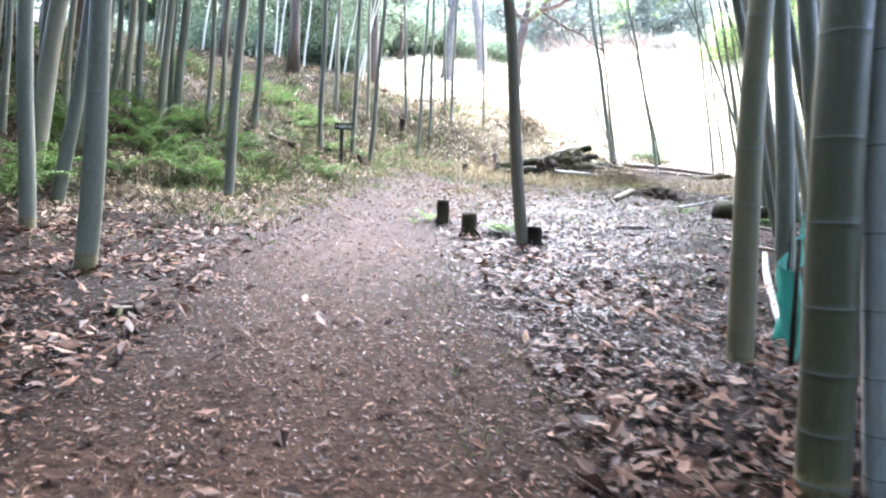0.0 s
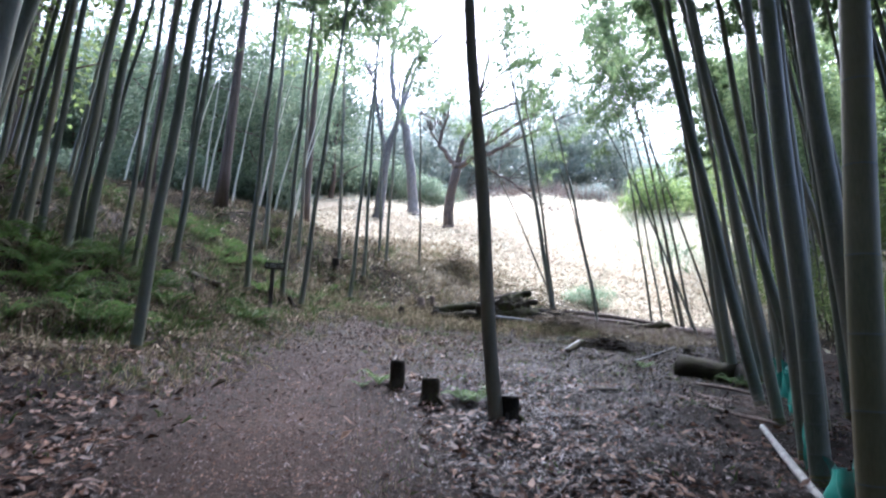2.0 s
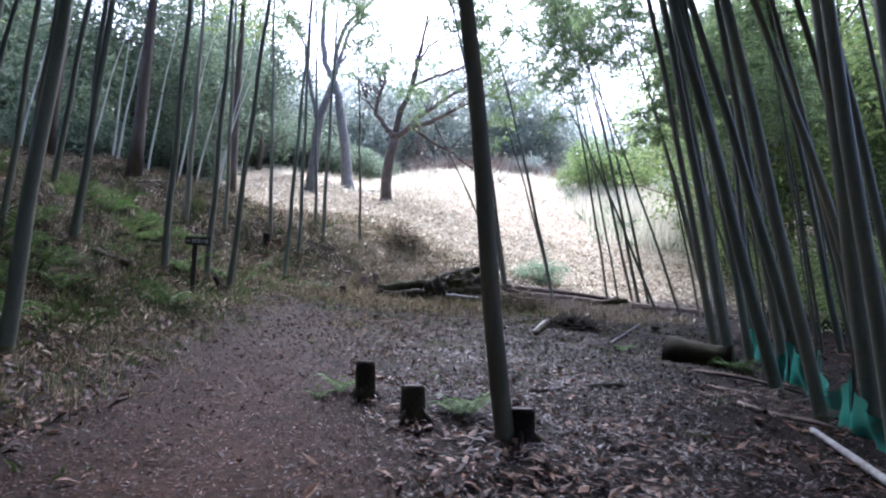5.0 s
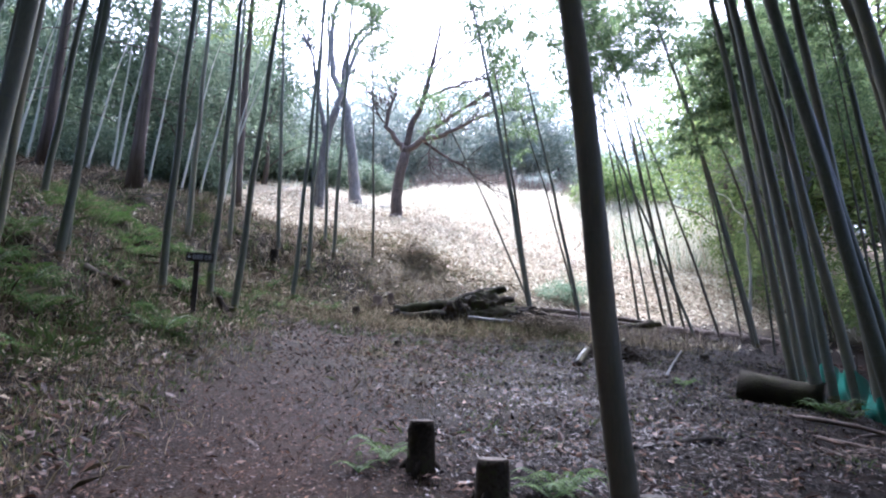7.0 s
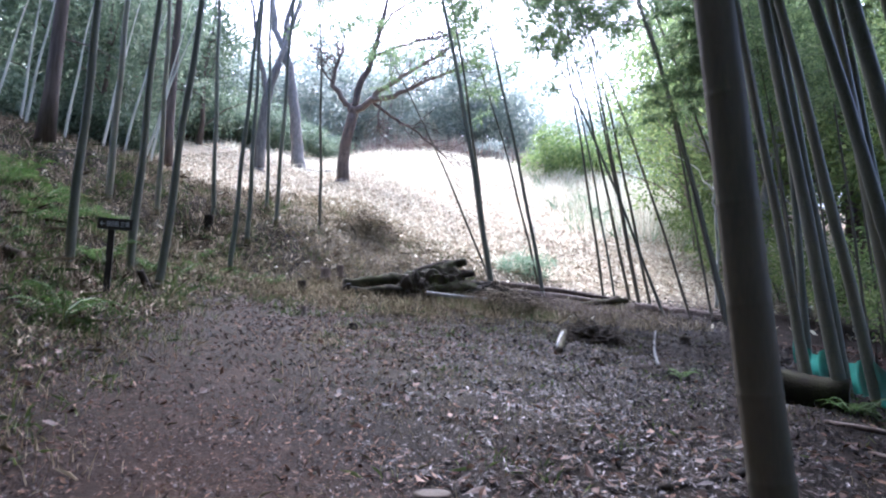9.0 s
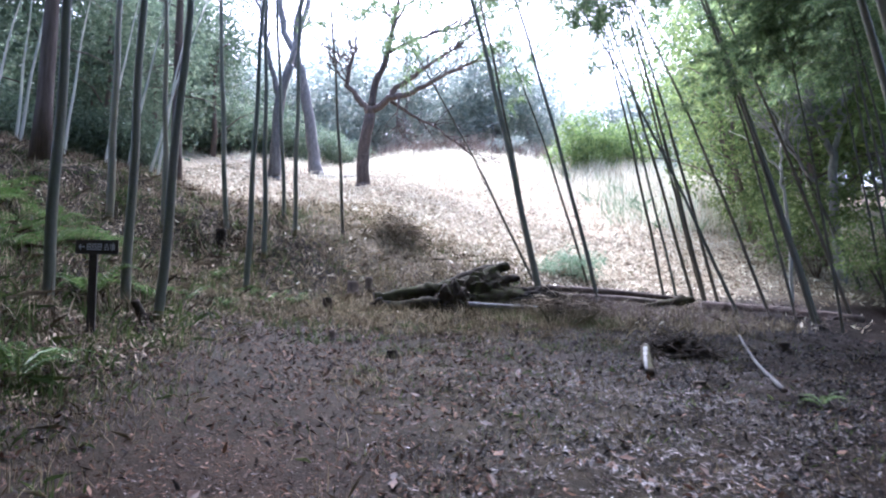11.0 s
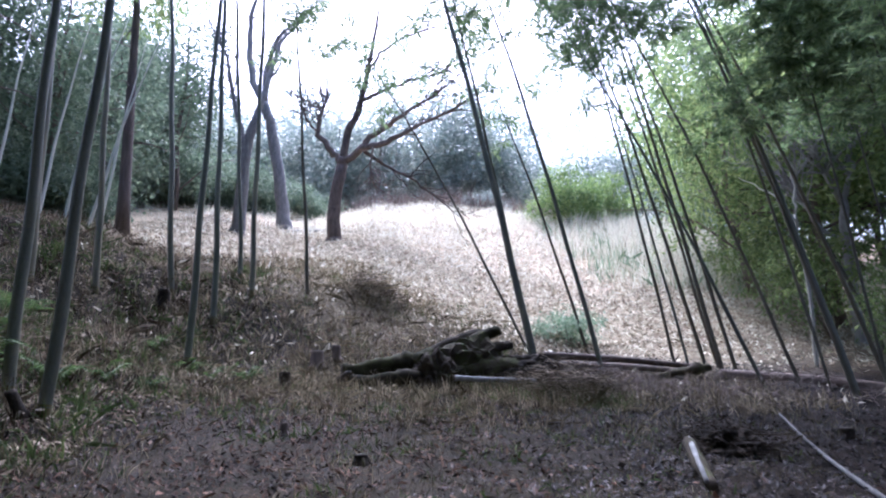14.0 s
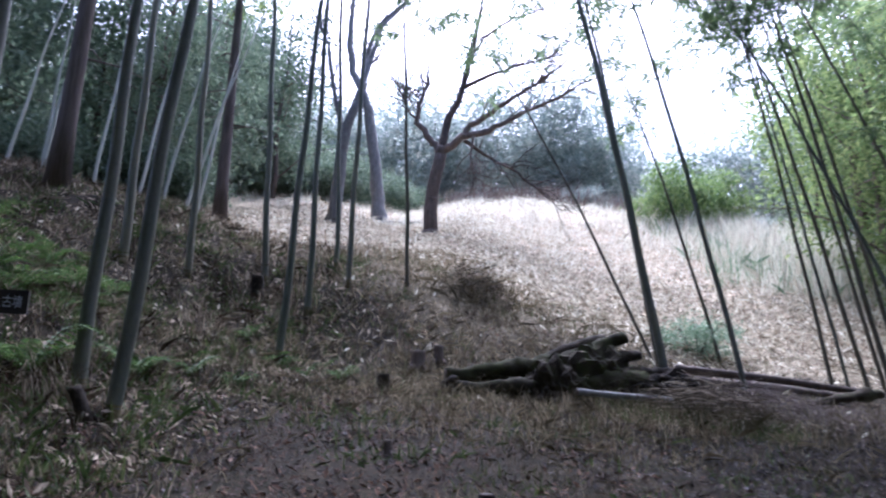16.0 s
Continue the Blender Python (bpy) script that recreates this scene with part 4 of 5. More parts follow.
log((2.7, 23.9), (5.7, 23.75), .07, .06, "long weathered trunk lying along the hollow", BARK_BROWN, "fallen trunks in the hollow", (.03, .02))
log((4.35, 22.9), (6.0, 23.7), .08, .1, "dark split log lying in the hollow", ROT, "fallen trunks in the hollow", (0, .12), .5)
log((6.2, 23.6), (9.6, 22.6), .12, .1, "dark fallen trunk among leaning bamboo", BARK_BROWN, "fallen trunks in the hollow", (0, 0))
split = log((2.1, 15.68), (2.58, 17.15), .06, .07, "split dark log with a bleached white face", ROT, "", (0, .14), .22, .02)
g = Geo()
d = Vector((.48, 1.47, floor_at(2.58, 17.15) - floor_at(2.1, 15.68) + .15))
g.tube([d * .02 + Vector((-.03, 0, .035)), d * .4 + Vector((-.025, 0, .045)), d * .75 + Vector((-.02, 0, .05)), d * .99 + Vector((0, 0, .04))], [.022, .03, .036, .03], 8, wobble=.2)
part("split_face", g.mesh("split_face", [POLE_GREY]), split, "bleached white split wood")
log((3.46, 14.95), (5.45, 20.2), .032, .02, "long greyed bamboo pole lying on the litter", POLE_DULL, "bleached poles on the ground", (0, .03), .04, .05)
log((3.15, 4.6), (3.9, 8.65), .035, .035, "long bleached bamboo pole lying by the netting", POLE_GREY, "bleached poles on the ground", (.04, 0), .04, .04)
log((4.05, 13.5), (4.95, 12.9), .25, .24, "thick mossy log lying among fallen leaves", MOSSLOG, "", (-.05, -.05), .17, .02, cut=OLD_CUT)
log((4.35, 14.2), (5.05, 13.75), .06, .06, "bleached cut log piece behind a mossy log", POLE_GREY, "bleached poles on the ground", (.12, .16), .1, .01)
log((4.6, 14.35), (5.25, 13.95), .05, .05, "bleached cut log piece behind a mossy log", POLE_GREY, "bleached poles on the ground", (.1, .12), .1, .01)
log((-6.75, 15.3), (-5.75, 14.9), .09, .08, "dark short log on the bank", ROT, "", (.02, .02))
log((1.3, 9.7), (2.5, 10.1), .045, .04, "dark rotting branch half sunk in litter", ROT, "", (-.03, -.03), .25)
log((-6.7, 46.5), (-3.8, 44.8), .08, .08, "pale plank edging a step in the slope", POLE_GREY, "", (.05, .05), .05, .02)
for i, (a, b) in enumerate((((3.9, 11.8), (5.0, 10.9)), ((3.7, 10.9), (4.7, 9.9)), ((3.5, 9.4), (4.1, 8.6)), ((4.4, 11.2), (5.2, 11.6)))):
    log(a, b, .03, .02, "dead brown branch on the forest floor", BARK_BROWN, "dead branches", (0, .02), .15, .06, "branch")


def root_mass(x, y, size, seed, label, turn=0.0):
    """A lumpy mass of rotten root wood: a ball pushed in and out at two scales."""
    bm = bmesh.new()
    bmesh.ops.create_icosphere(bm, subdivisions=4, radius=1)
    for v in bm.verts:
        p = v.co.copy()
        k = 1 + .45 * noise.noise(p * 1.6 + Vector((seed, 0, 0))) + .3 * noise.noise(p * 4.2 + Vector((0, seed, 0))) + .16 * noise.noise(p * 9)
        v.co = Vector((p.x * size[0] * k, p.y * size[1] * k, max(p.z, -.35) * size[2] * k))
    me = bpy.data.meshes.new("root_mass")
    bm.to_mesh(me)
    bm.free()
    me.materials.append(ROT)
    ob = tagged(new("root_mass", me), label, "rotten wood", "rotting log pile")
    ob.matrix_basis = pose(x, y, floor_at(x, y) + size[2] * .2, 0, 0, turn)


root_mass(-.1, 22.0, (.42, .32, .52), 3, "dark crumbling root mass in a log pile")
root_mass(.65, 22.65, (.9, .4, .62), 7, "dark crumbling stump wood in a log pile", 20)
root_mass(1.9, 22.7, (.7, .4, .34), 11, "dark crumbling stump wood in a log pile", 10)
root_mass(3.2, 17.55, (.45, .38, .26), 15, "low dark heap of rotten wood and earth", 20)


def brush(x, y, r, h, n, seed, label, mat=BARK_BROWN):
    """A heap of thin dead twigs."""
    rnd = random.Random(seed)
    g = Geo()
    for i in range(n):
        a, k = rnd.random() * 6.28, r * math.sqrt(rnd.random())
        px, py = x + math.cos(a) * k, y + math.sin(a) * k * .7
        p = Vector((px, py, floor_at(px, py) + h * (1 - (k / r) ** 2) * rnd.random()))
        d = Vector((rnd.gauss(0, 1), rnd.gauss(0, 1), rnd.gauss(.05, .35))).normalized() * rnd.uniform(.2, .7)
        if p.z + d.z < floor_at(px + d.x, py + d.y):
            d.z = abs(d.z)
        w = rnd.uniform(.003, .009)
        g.tube([p - d * .5, p + Vector((0, 0, .03)), p + d * .5], [w, w * .8, w * .4], 3, 0, False)
    return tagged(new("brush_heap", g.mesh("brush_heap", [mat])), label, "brush", "heaps of dead twigs", "stuff")


brush(3.2, 17.6, .65, .45, 420, 1, "low dark heap of dead twigs", ROT)
brush(2.3, 21.7, 1.2, .7, 900, 2, "tangle of dead brown twigs before a log pile", BRACKEN)
brush(3.2, 22.4, 1.5, .42, 700, 12, "tangle of dead brown twigs beside a log pile")
brush(5.0, 21.7, 1.7, .25, 300, 13, "low tangle of dead twigs in the hollow")
brush(.6, 22.5, 1.6, .7, 420, 3, "dead roots and twigs over rotting logs", ROT)
brush(7.2, 22.6, 2.0, .4, 500, 4, "grey-brown tangle of twigs under leaning bamboo")
brush(-1.3, 25.7, .8, .6, 420, 6, "rotten overgrown root mound on the bank", BRACKEN)
brush(4.4, 9.6, 1.2, .2, 160, 5, "dead twigs among bamboo feet")

# ---- green netting ----
fence = thing("net_fence", "low sagging green plastic netting on dark stakes", "fence")
line = [Vector(p) for p in ((2.95, 3.6), (3.25, 5.0), (3.75, 6.9), (4.4, 8.8), (5.0, 10.6), (5.45, 12.2), (5.75, 13.5), (6.25, 15.2), (6.95, 17.2))]
for i, (a, b) in enumerate(zip(line[:-1], line[1:])):
    g = Geo()
    n, rows = 18, 7
    top = .62 if i not in (1, 2) else .42
    for k in range(n + 1):
        u = k / n
        p = a.lerp(b, u)
        z0 = floor_at(p.x, p.y)
        sag = top * (1 - .5 * math.sin(u * 3.14) * (1 if i % 2 else .6))
        for r in range(rows):
            w = r / (rows - 1)
            o = .06 * math.sin(9 * u + 3 * w + i) * (1 - .4 * w) + .05 * math.sin(21 * u + i * 2)
            g.v.append((p.x + o, p.y + o * .3, z0 + sag * w + .01))
    for k in range(n):
        for r in range(rows - 1):
            q = k * rows + r
            g.f.append((q, q + rows, q + rows + 1, q + 1))
            g.m.append(0)
    part("netting", g.mesh("netting", [NET]), fence)
for p in line:
    g = Geo()
    z0 = floor_at(p.x, p.y)
    g.tube([(p.x, p.y, z0 - .2), (p.x + .01, p.y, z0 + .4), (p.x + .02, p.y, z0 + .78)], [.016, .015, .013], 7, wobble=.1)
    part("stake", g.mesh("stake", [ROT]), fence)


# ---- ferns ----
def fern_mesh(seed, fronds=9, length=.7, mat=FERN):
    rnd = random.Random(seed)
    g = Geo()
    for i in range(fronds):
        a = i * 6.283 / fronds + rnd.gauss(0, .25)
        ln, rise = length * rnd.uniform(.7, 1.15), rnd.uniform(1.0, 2.0)
        out = Vector((math.cos(a), math.sin(a), 0))
        pts = [out * ln * w + Vector((0, 0, ln * (rise * w - .85 * rise * w * w))) for w in (0, .2, .4, .6, .8, 1)]
        g.tube(pts, [.006, .005, .004, .003, .002, .001], 3, 0, False)
        side = Vector((-out.y, out.x, 0))
        for k in range(17):
            w = .1 + .88 * k / 17
            p = pts[int(w * 5)].lerp(pts[min(int(w * 5) + 1, 5)], w * 5 % 1)
            s = ln * .2 * min(1, w * 3 + .2) * (1.02 - w) ** .7 + .012
            for m in (-1, 1):
                d = (side * m + out * .35 - Vector((0, 0, .18))).normalized()
                g.leaf(p, d, Vector((0, 0, 1)), s, s * .3)
    return g.mesh("fronds", [mat], False)


FERNS = [fern_mesh(71 + i, 8 + i * 2, .62 + .1 * i) for i in range(3)]
rnd = random.Random(23)


def fern(x, y, s, label="green fern with arching fronds on the bank"):
    ob = thing("fern", label, "fern", "ferns on the bank", at=(x, y, floor_at(x, y)), turn=rnd.random() * 360)
    p = part("fronds", FERNS[rnd.randrange(3)], ob)
    p.scale = (s, s, s)


for i in range(330):
    x, y = rnd.uniform(-11.5, -4.2), rnd.uniform(4.5, 23.5)
    thick = math.exp(-((x + 7.2) / 1.6) ** 2 - ((y - 10.5) / 4) ** 2) + math.exp(-((x + 8.8) / 1.3) ** 2 - ((y - 19.5) / 2.5) ** 2) + .6 * math.exp(-((x + 6.3) / .8) ** 2 - ((y - 14) / 2) ** 2) + .12
    if rnd.random() < thick and (x + 5.2) ** 2 + (y - 14.4) ** 2 > 2:
        fern(x, y, rnd.uniform(.6, 1.2) * (1.25 if y < 11 and x > -7.5 else .9))
for x, y, s in ((.5, 7.75, .45), (.62, 7.9, .4), (-.55, 8.1, .35), (-.7, 7.9, .3), (5.0, 12.4, .6), (4.75, 12.6, .5), (4.95, 12.65, .45), (-4.0, 21.4, .6), (-3.5, 21.8, .5), (-4.6, 21.9, .6), (-3.9, 22.4, .5), (3.6, 14.5, .4)):
    fern(x, y, s, "small bright green fern by a stump" if y < 9 else "small green fern in faded grass")


# ---- loose leaves, bits and grass ----
rng = np.random.default_rng(9)


def scatter(name, label, category, mat, x, y, length, width, lift, tilt, droop=0.0):
    """Lays a pointed, slightly folded leaf at each place; one mesh, too many to count."""
    n = len(x)
    a = rng.uniform(0, 6.283, n)
    z = rough_land(x, y) + lift
    t1, t2 = rng.normal(0, tilt, n), rng.normal(0, tilt, n)
    e = .08
    gx, gy = (land(x + e, y) - land(x - e, y)) / (2 * e), (land(x, y + e) - land(x, y - e)) / (2 * e)
    dx, dy = np.cos(a), np.sin(a)
    sx, sy = -dy, dx
    dz, sz = gx * dx + gy * dy + t1, gx * sx + gy * sy + t2
    c = np.stack([x, y, z], -1)
    d = np.stack([dx, dy, dz], -1) * length[:, None] / 2
    s = np.stack([sx, sy, sz], -1) * width[:, None] / 2
    fold = np.zeros_like(c)
    fold[:, 2] = width * rng.uniform(.1, .5, n)
    curl = np.zeros_like(c)
    curl[:, 2] = length * rng.uniform(-.05, .22, n)
    v = np.stack([c - d + curl, c - s * 1.0 + fold, c + d + curl, c + s + fold], 1).reshape(-1, 3)
    me = bpy.data.meshes.new(name)
    me.from_pydata(v.tolist(), [], np.arange(4 * n).reshape(n, 4).tolist())
    me.materials.append(mat)
    return tagged(new(name, me), label, category, kind="stuff")


def off_path(x, y):
    return np.abs(x - path_x(y) + .1 * np.sin(1.3 * y)) / np.clip(1.3 - .02 * y, .6, 1.4)


def spots(n, x0, x1, y0, y1, near=0.0):
    u = rng.uniform(0, 1, n)
    return rng.uniform(x0, x1, n), y0 + (y1 - y0) * u ** (1 + near)


def patchy(x, y, k=1.0):
    return .5 + .5 * np.sin(2.3 * k * x + 1.1 * np.sin(1.7 * k * y)) * np.sin(2.0 * k * y + 1.3 * np.sin(1.1 * k * x))


x, y = spots(150000, -7.5, 8, -1.0, 16, .7)
keep = rng.uniform(0, 1, len(x)) < np.clip((off_path(x, y) - .82) * 3.2, .03, 1) * np.where(y < 3, .45 + .55 * patchy(x, y), .12 + .88 * patchy(x, y) ** 1.2) * np.clip(1.5 - y / 9, .1, 1)
x, y = x[keep], y[keep]
big = rng.uniform(0, 1, len(x))
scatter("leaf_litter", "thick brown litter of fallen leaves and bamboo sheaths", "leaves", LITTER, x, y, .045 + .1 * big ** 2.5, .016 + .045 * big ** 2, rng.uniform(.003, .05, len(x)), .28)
x, y = spots(60000, -1.5, 6.5, 3, 21, .3)
w = np.exp(-((x - 1.6 - .02 * (y - 8) ** 2 * .2) / 1.7) ** 2)
keep = rng.uniform(0, 1, len(x)) < w * np.clip(off_path(x, y) - .6, 0, 1) * (.35 + .65 * patchy(x, y, .8)) * np.clip((21 - y) / 6, 0, 1)
x, y = x[keep], y[keep]
scatter("pale_litter", "bamboo leaves lying on the ground, coloured pale for sky sheen", "leaves", LITTER_PALE, x, y, rng.uniform(.03, .1, len(x)), rng.uniform(.008, .022, len(x)), rng.uniform(.004, .035, len(x)), .22)
x, y = spots(85000, -4, 3.5, -1.0, 21, .5)
keep = off_path(x, y) < 1.3
x, y = x[keep], y[keep]
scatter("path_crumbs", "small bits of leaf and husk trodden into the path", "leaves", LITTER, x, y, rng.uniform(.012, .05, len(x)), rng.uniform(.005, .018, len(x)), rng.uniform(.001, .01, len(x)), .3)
x, y = spots(30000, -6, 6.5, -.5, 23, .1)
scatter("pale_flecks", "tiny pale leaf flecks on the forest floor", "leaves", LITTER_PALE, x, y, rng.uniform(.015, .05, len(x)), rng.uniform(.006, .015, len(x)), rng.uniform(.003, .012, len(x)), .2)
x, y = spots(52000, -15, -3.8, 5, 30)
scatter("bank_litter", "dry brown leaves and bracken on the bank", "leaves", BRACKEN, x, y, rng.uniform(.05, .15, len(x)), rng.uniform(.015, .04, len(x)), rng.uniform(.005, .08, len(x)), .5)
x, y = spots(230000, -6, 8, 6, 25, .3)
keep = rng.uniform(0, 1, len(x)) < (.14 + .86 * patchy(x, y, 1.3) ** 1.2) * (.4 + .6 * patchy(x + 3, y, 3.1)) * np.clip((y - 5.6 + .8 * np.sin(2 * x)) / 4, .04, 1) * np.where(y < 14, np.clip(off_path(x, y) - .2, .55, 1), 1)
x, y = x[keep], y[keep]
# right of this line the leaves take the colour darkened for tree shade
toned = x + .5 * np.sin(1.1 * y) + rng.normal(0, .7, len(x)) > np.where(y < 14, .6 + 0 * y, .3 + .25 * np.clip(y - 14, 0, 20))
for nm, words, m, on in (("hollow_litter", "small brown leaves in the grass of the hollow, darkened for canopy shade", DIM_LEAF, ~toned), ("damp_litter", "leaves and twigs covering the hollow, coloured darker for tree shade", SHADED_LEAF, toned)):
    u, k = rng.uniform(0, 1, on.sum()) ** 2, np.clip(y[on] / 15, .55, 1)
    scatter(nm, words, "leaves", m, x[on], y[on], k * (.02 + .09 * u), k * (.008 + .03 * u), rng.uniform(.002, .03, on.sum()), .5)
x, y = spots(150000, -11, 14, 21, 50, .3)
keep = rng.uniform(0, 1, len(x)) < np.clip((y - 24) / 4 - .25 * np.clip(-x, 0, 4), .03, 1) * (.4 + .6 * patchy(x, y, .7))
x, y = x[keep], y[keep]
scatter("slope_litter", "dry brown and straw-coloured leaves over the open slope", "leaves", DRY_LEAF, x, y, rng.uniform(.06, .22, len(x)), rng.uniform(.02, .07, len(x)), rng.uniform(.005, .08, len(x)), .5)


def grass(name, label, mat, x, y, h, w, lean=.5):
    n = len(x)
    z = rough_land(x, y) - .01
    a, b = rng.uniform(0, 6.283, n), rng.uniform(0, 6.283, n)
    k = np.abs(rng.normal(0, lean, n))
    c = np.stack([x, y, z], -1)
    s = np.stack([np.cos(a), np.sin(a), np.zeros(n)], -1) * w[:, None] / 2
    up = np.stack([np.cos(b) * k, np.sin(b) * k, np.ones(n)], -1)
    up /= np.linalg.norm(up, axis=1)[:, None]
    mid = c + up * h[:, None] * .55
    tip = mid + (up * .45 + np.stack([np.cos(b) * k * .35, np.sin(b) * k * .35, -.12 * np.ones(n) * k], -1)) * h[:, None]
    v = np.stack([c - s, c + s, mid + s * .7, tip, mid - s * .7], 1).reshape(-1, 3)
    me = bpy.data.meshes.new(name)
    me.from_pydata(v.tolist(), [], np.arange(5 * n).reshape(n, 5).tolist())
    me.materials.append(mat)
    return tagged(new(name, me), label, "grass", kind="stuff")


def tufts(n, per, x0, x1, y0, y1, spread, test, near=0.0):
    cx, cy = spots(n, x0, x1, y0, y1, near)
    ok = rng.uniform(0, 1, n) < test(cx, cy)
    cx, cy = cx[ok], cy[ok]
    x = np.repeat(cx, per) + rng.normal(0, spread, len(cx) * per)
    y = np.repeat(cy, per) + rng.normal(0, spread, len(cx) * per)
    return x, y


x, y = tufts(15000, 9, -8, 7.5, 8, 27, .12, lambda a, b: np.clip(off_path(a, b) - .6, .12, 1) * (.3 + .7 * patchy(a, b)) * np.clip((b - 7) / 5, .2, 1) * np.clip(1.5 - np.abs(a + 2) / 7, .1, 1))
grass("faded_grass", "short faded grass over the hollow and the bank", DULL_GRASS, x, y, np.where(y < 17, .7, 1) * rng.uniform(.04, .17, len(x)), rng.uniform(.003, .008, len(x)), .9)
x, y = tufts(3000, 9, -9.5, 4.5, 4, 26, .12, lambda a, b: np.clip(off_path(a, b) - .8, 0, 1) * (patchy(a, b, 1.3) > .55) * np.clip(np.where(a < -3.2, 1, .2), 0, 1))
grass("green_herbs", "low green herbs and grass on the bank", GREEN_GRASS, x, y, rng.uniform(.03, .13, len(x)), rng.uniform(.012, .03, len(x)), 1.2)
x, y = tufts(6500, 10, -9, 4.5, 18.5, 31, .13, lambda a, b: np.clip((b - 18) / 3, 0, 1) * np.clip(1.2 - np.abs(a + 2.5) / 6, 0, 1) * np.clip(1 - (b - 26.5 - 1.3 * np.clip(-a, 0, 4)) / 3, 0, 1))
grass("slope_grass", "matted faded green grass on the foot of the slope", MATTED, x, y, rng.uniform(.08, .3, len(x)), rng.uniform(.006, .016, len(x)), 1.1)
x, y = tufts(900, 9, -8, 3.5, 17, 28, .13, lambda a, b: (patchy(a, b, 1.1) > .5) * np.clip(1.2 - np.abs(a + 2.5) / 6, 0, 1))
grass("slope_herbs", "low green herbs on the foot of the slope", GREEN_GRASS, x, y, rng.uniform(.06, .22, len(x)), rng.uniform(.012, .03, len(x)), 1.1)
x, y = tufts(11000, 9, -18, -4.6, 6, 32, .16, lambda a, b: (.1 + .9 * patchy(a, b, .9) ** 1.5) * np.clip((b - 5) / 5, .2, 1))
grass("bank_bracken", "dead brown bracken and grass over the bank", BRACKEN, x, y, rng.uniform(.12, .45, len(x)), rng.uniform(.008, .02, len(x)), 1.0)
x, y = tufts(5200, 9, -12, -4.0, 8, 27, .14, lambda a, b: patchy(a, b, 1.4) ** 2)
grass("bank_herbs", "dull green herbs and young fern among the bracken", GREEN_GRASS, x, y, rng.uniform(.08, .35, len(x)), rng.uniform(.012, .035, len(x)), 1.0)
x, y = tufts(900, 9, -4.5, 7, 9, 22, .12, lambda a, b: patchy(a, b, 1.7) ** 2 * np.clip(off_path(a, b) - .5, .05, 1))
grass("hollow_herbs", "sparse dull green grass in the litter", GREEN_GRASS, x, y, rng.uniform(.04, .14, len(x)), rng.uniform(.004, .012, len(x)), .9)
x, y = tufts(160, 10, .0, 2.4, .5, 7.5, .09, lambda a, b: np.exp(-((a - path_x(b) - .75) / .3) ** 2))
grass("path_green", "thin green grass at the edge of the path", GREEN_GRASS, x, y, rng.uniform(.03, .08, len(x)), rng.uniform(.003, .007, len(x)), .8)
x, y = spots(7000, -2.5, 3, -1.0, 12, .4)
scatter("path_flecks", "tiny pale husk flecks on the trodden path", "leaves", LITTER_PALE, x, y, rng.uniform(.012, .04, len(x)), rng.uniform(.005, .012, len(x)), rng.uniform(.002, .008, len(x)), .2)
x, y = tufts(330, 14, -1.2, 3.0, 2.0, 8.5, .1, lambda a, b: np.exp(-((a - path_x(b) - .8) / .35) ** 2))
grass("path_grass", "sparse thin grass along the edge of the path", DULL_GRASS, x, y, rng.uniform(.03, .09, len(x)), rng.uniform(.003, .007, len(x)), .8)
x, y = tufts(9000, 8, -14, 22, 24.5, 46, .16, lambda a, b: np.clip((b - leaf_edge(a)) / 4 + .6, .06, 1) * np.clip((b - 26) / 4, 0, 1) * (.45 + .55 * patchy(a, b, .6)))
grass("straw_grass", "dry straw-coloured grass on the open slope", STRAW, x, y, rng.uniform(.1, .4, len(x)), rng.uniform(.01, .025, len(x)), .8)
x, y = tufts(7000, 8, -24, 30, 45, 72, .3, lambda a, b: np.clip((b - 45) / 12, .2, 1))
grass("tall_straw_grass", "tall dry straw-coloured grass near the hilltop", STRAW, x, y, np.where(y > 60, 1.1, .75) * (.5 + patchy(x, y, .5)) * rng.uniform(.25, .8, len(x)), rng.uniform(.02, .045, len(x)), .9)
x, y = tufts(70, 12, .8, 3.2, 20.6, 21.8, .14, lambda a, b: 1 + 0 * a)
grass("pile_herbs", "low green weeds growing before the log pile", GREEN_GRASS, x, y, rng.uniform(.08, .3, len(x)), rng.uniform(.012, .03, len(x)), .9)
x, y = tufts(620, 10, -3, 7, 20.2, 23.4, .12, lambda a, b: 1 + 0 * a)
grass("pile_grass", "dry upright grass round the log pile", MATTED, x, y, rng.uniform(.12, .4, len(x)), rng.uniform(.005, .012, len(x)), .7)
x, y = tufts(1500, 14, 5, 17, 34, 54, .3, lambda a, b: np.clip((a - 6.5 - .1 * (44 - b)) / 3, 0, 1) * (.35 + .65 * patchy(a, b, .45)))
grass("shoulder_grass", "tall dry pale grass and scrub at the side of the slope", STRAW, x, y, np.clip((x - 5) / 6, .3, 1) * rng.uniform(.6, 1.9, len(x)), rng.uniform(.012, .03, len(x)), .35)
x, y = tufts(380, 12, 6, 17, 34, 54, .3, lambda a, b: np.clip((a - 7.5) / 3, 0, 1) * patchy(a, b, .7))
grass("shoulder_herbs", "pale green weeds among tall dry grass", PALE_FERN, x, y, rng.uniform(.5, 1.5, len(x)), rng.uniform(.02, .06, len(x)), .5)
x, y = tufts(1500, 12, -6, 8, 41, 58, .25, lambda a, b: patchy(a, b, .6) ** 1.5)
grass("crest_grass", "standing dry grass on the crest of the slope", STRAW, x, y, rng.uniform(.25, .8, len(x)), rng.uniform(.01, .025, len(x)), .5)
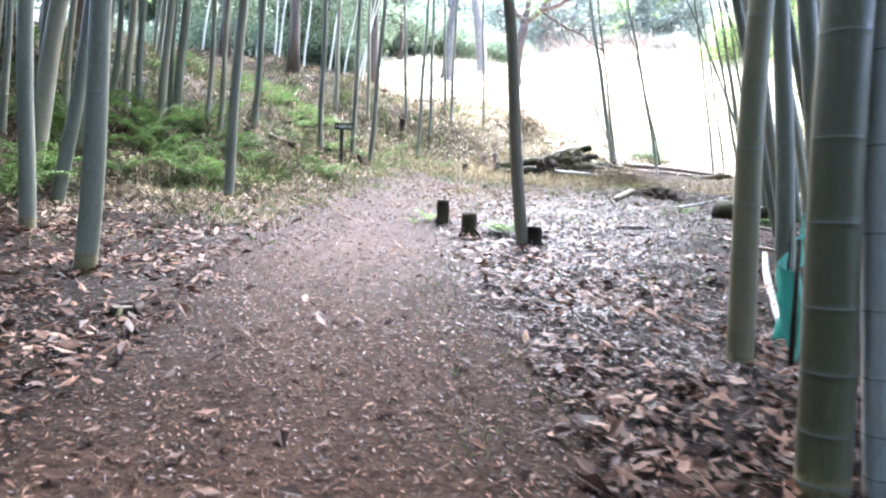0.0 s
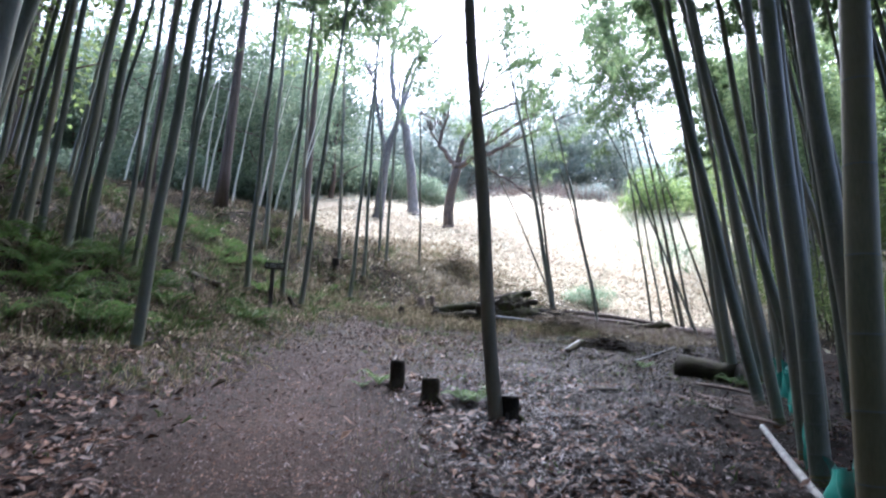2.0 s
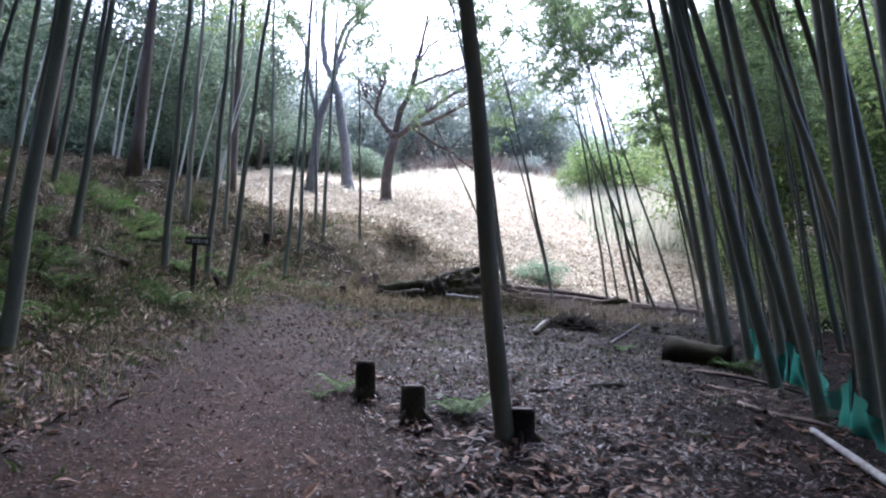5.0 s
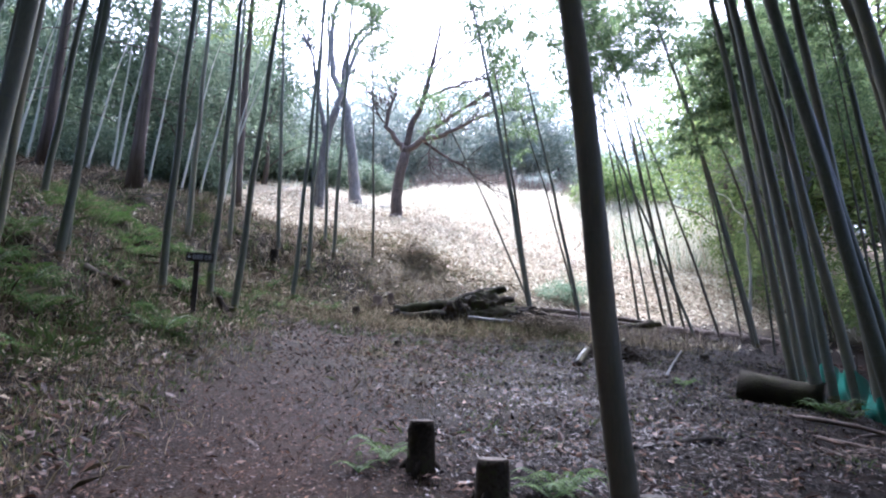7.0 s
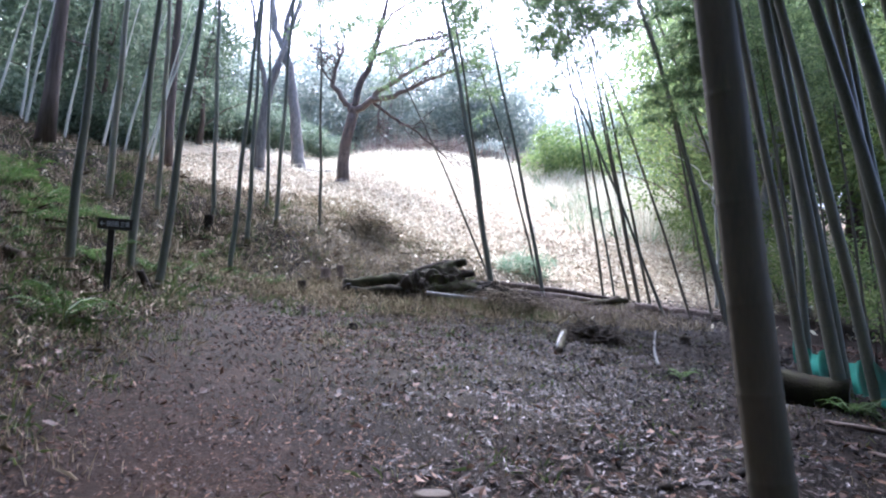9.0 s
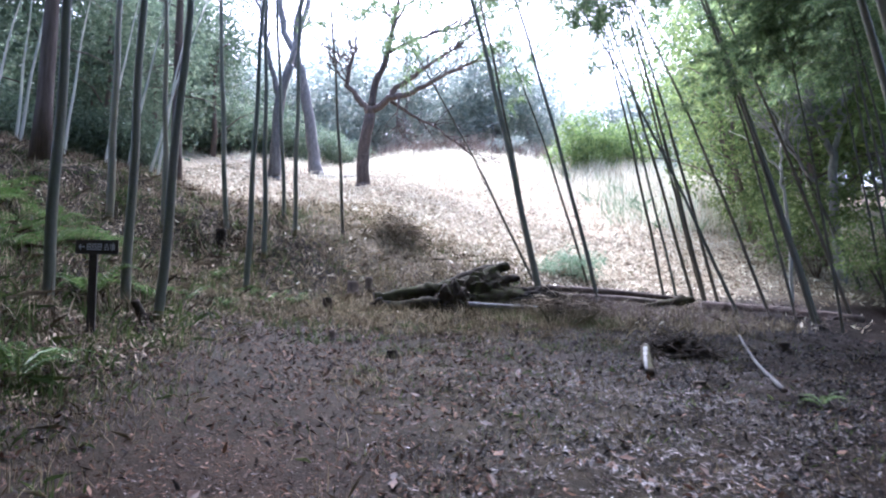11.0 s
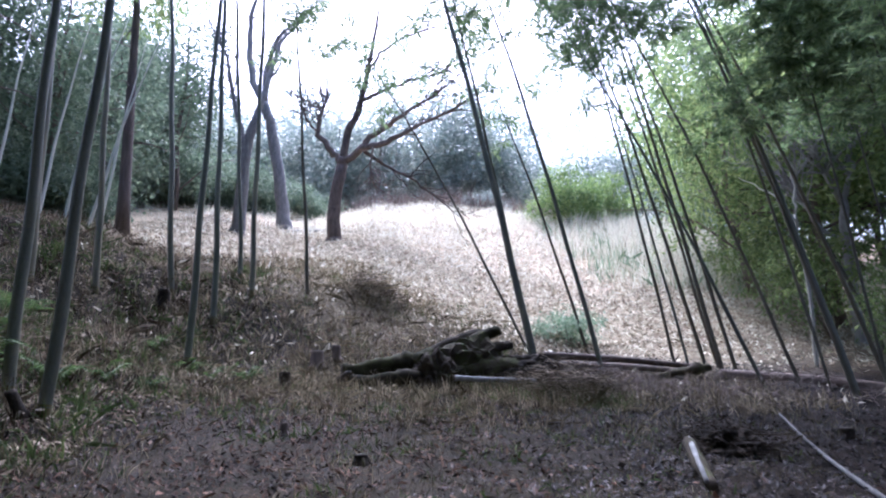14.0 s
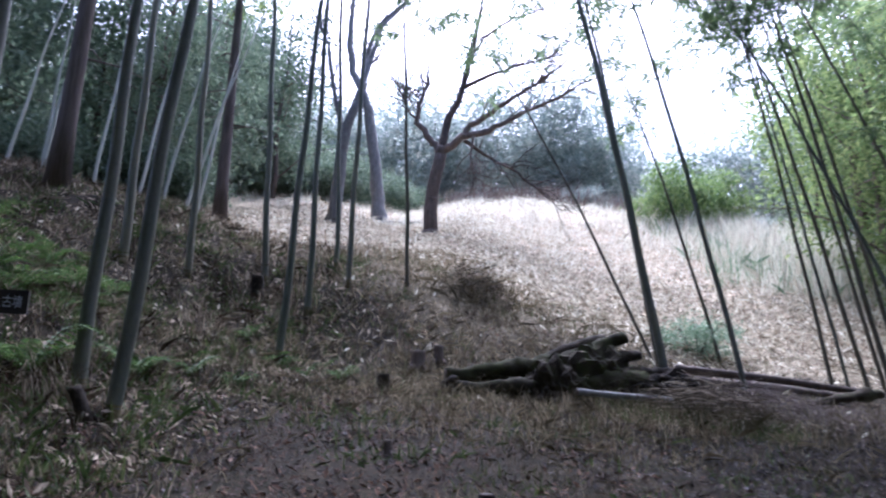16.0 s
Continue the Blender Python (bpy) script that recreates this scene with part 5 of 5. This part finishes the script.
x, y = tufts(3200, 10, -6, -1.2, 6.5, 17, .13, lambda a, b: np.clip(off_path(a, b) - .55, 0, 1) * (.15 + .85 * patchy(a, b, 1.2)))
grass("verge_grass", "faded grass and weeds beside the path", MATTED, x, y, rng.uniform(.05, .2, len(x)), rng.uniform(.004, .01, len(x)), .9)
x, y = tufts(1100, 10, -6, -1.2, 6.5, 17, .12, lambda a, b: np.clip(off_path(a, b) - .55, 0, 1) * patchy(a + 2, b, 1.5))
grass("verge_herbs", "small dull green weeds beside the path", GREEN_GRASS, x, y, rng.uniform(.05, .16, len(x)), rng.uniform(.008, .02, len(x)), 1.0)
x, y = tufts(3600, 8, -11, 12, 26, 47, .2, lambda a, b: np.clip((leaf_edge(a) + 2 - b) / 4, 0, 1) * np.clip((b - 25 + .5 * a) / 4, .1, 1) * (.25 + .75 * patchy(a, b, .8)))
grass("slope_stubble", "low tan dead grass among the leaves of the slope", DRY_LEAF, x, y, rng.uniform(.08, .3, len(x)), rng.uniform(.008, .02, len(x)), 1.0)
x, y = tufts(1500, 9, -12, 16, 65, 71, .25, lambda a, b: .3 + .7 * patchy(a, b, .5))
grass("crest_reeds", "tall brown standing reeds along the top of the slope", REED, x, y, rng.uniform(1.0, 2.9, len(x)), rng.uniform(.02, .05, len(x)), .16)
x, y = tufts(190, 12, .9, 3.1, 20.5, 21.7, .12, lambda a, b: np.exp(-((a - 2) / .8) ** 2 - ((b - 21.2) / .5) ** 2))
grass("mound_grass", "brown and green grass hump beside the log pile", DULL_GRASS, x, y, rng.uniform(.15, .55, len(x)), rng.uniform(.006, .014, len(x)), .7)
x, y = tufts(150, 12, -2.4, -.2, 25.0, 26.5, .12, lambda a, b: np.exp(-((a + 1.3) / .7) ** 2 - ((b - 25.7) / .5) ** 2))
grass("stump_grass", "dry matted grass over a rotten stump mound", MATTED, x, y, rng.uniform(.2, .55, len(x)), rng.uniform(.006, .014, len(x)), .9)
x, y = spots(120000, -16, 18, -13, 20)
keep = ((x < -7) | (x > 7.5) | (y < -.6)) & (rng.uniform(0, 1, len(x)) < .35 + .65 * patchy(x, y, .9))
x, y = x[keep], y[keep]
scatter("grove_litter", "dead brown leaves on the floor of the surrounding grove", "leaves", LITTER, x, y, rng.uniform(.05, .15, len(x)), rng.uniform(.02, .06, len(x)), rng.uniform(.003, .05, len(x)), .3)
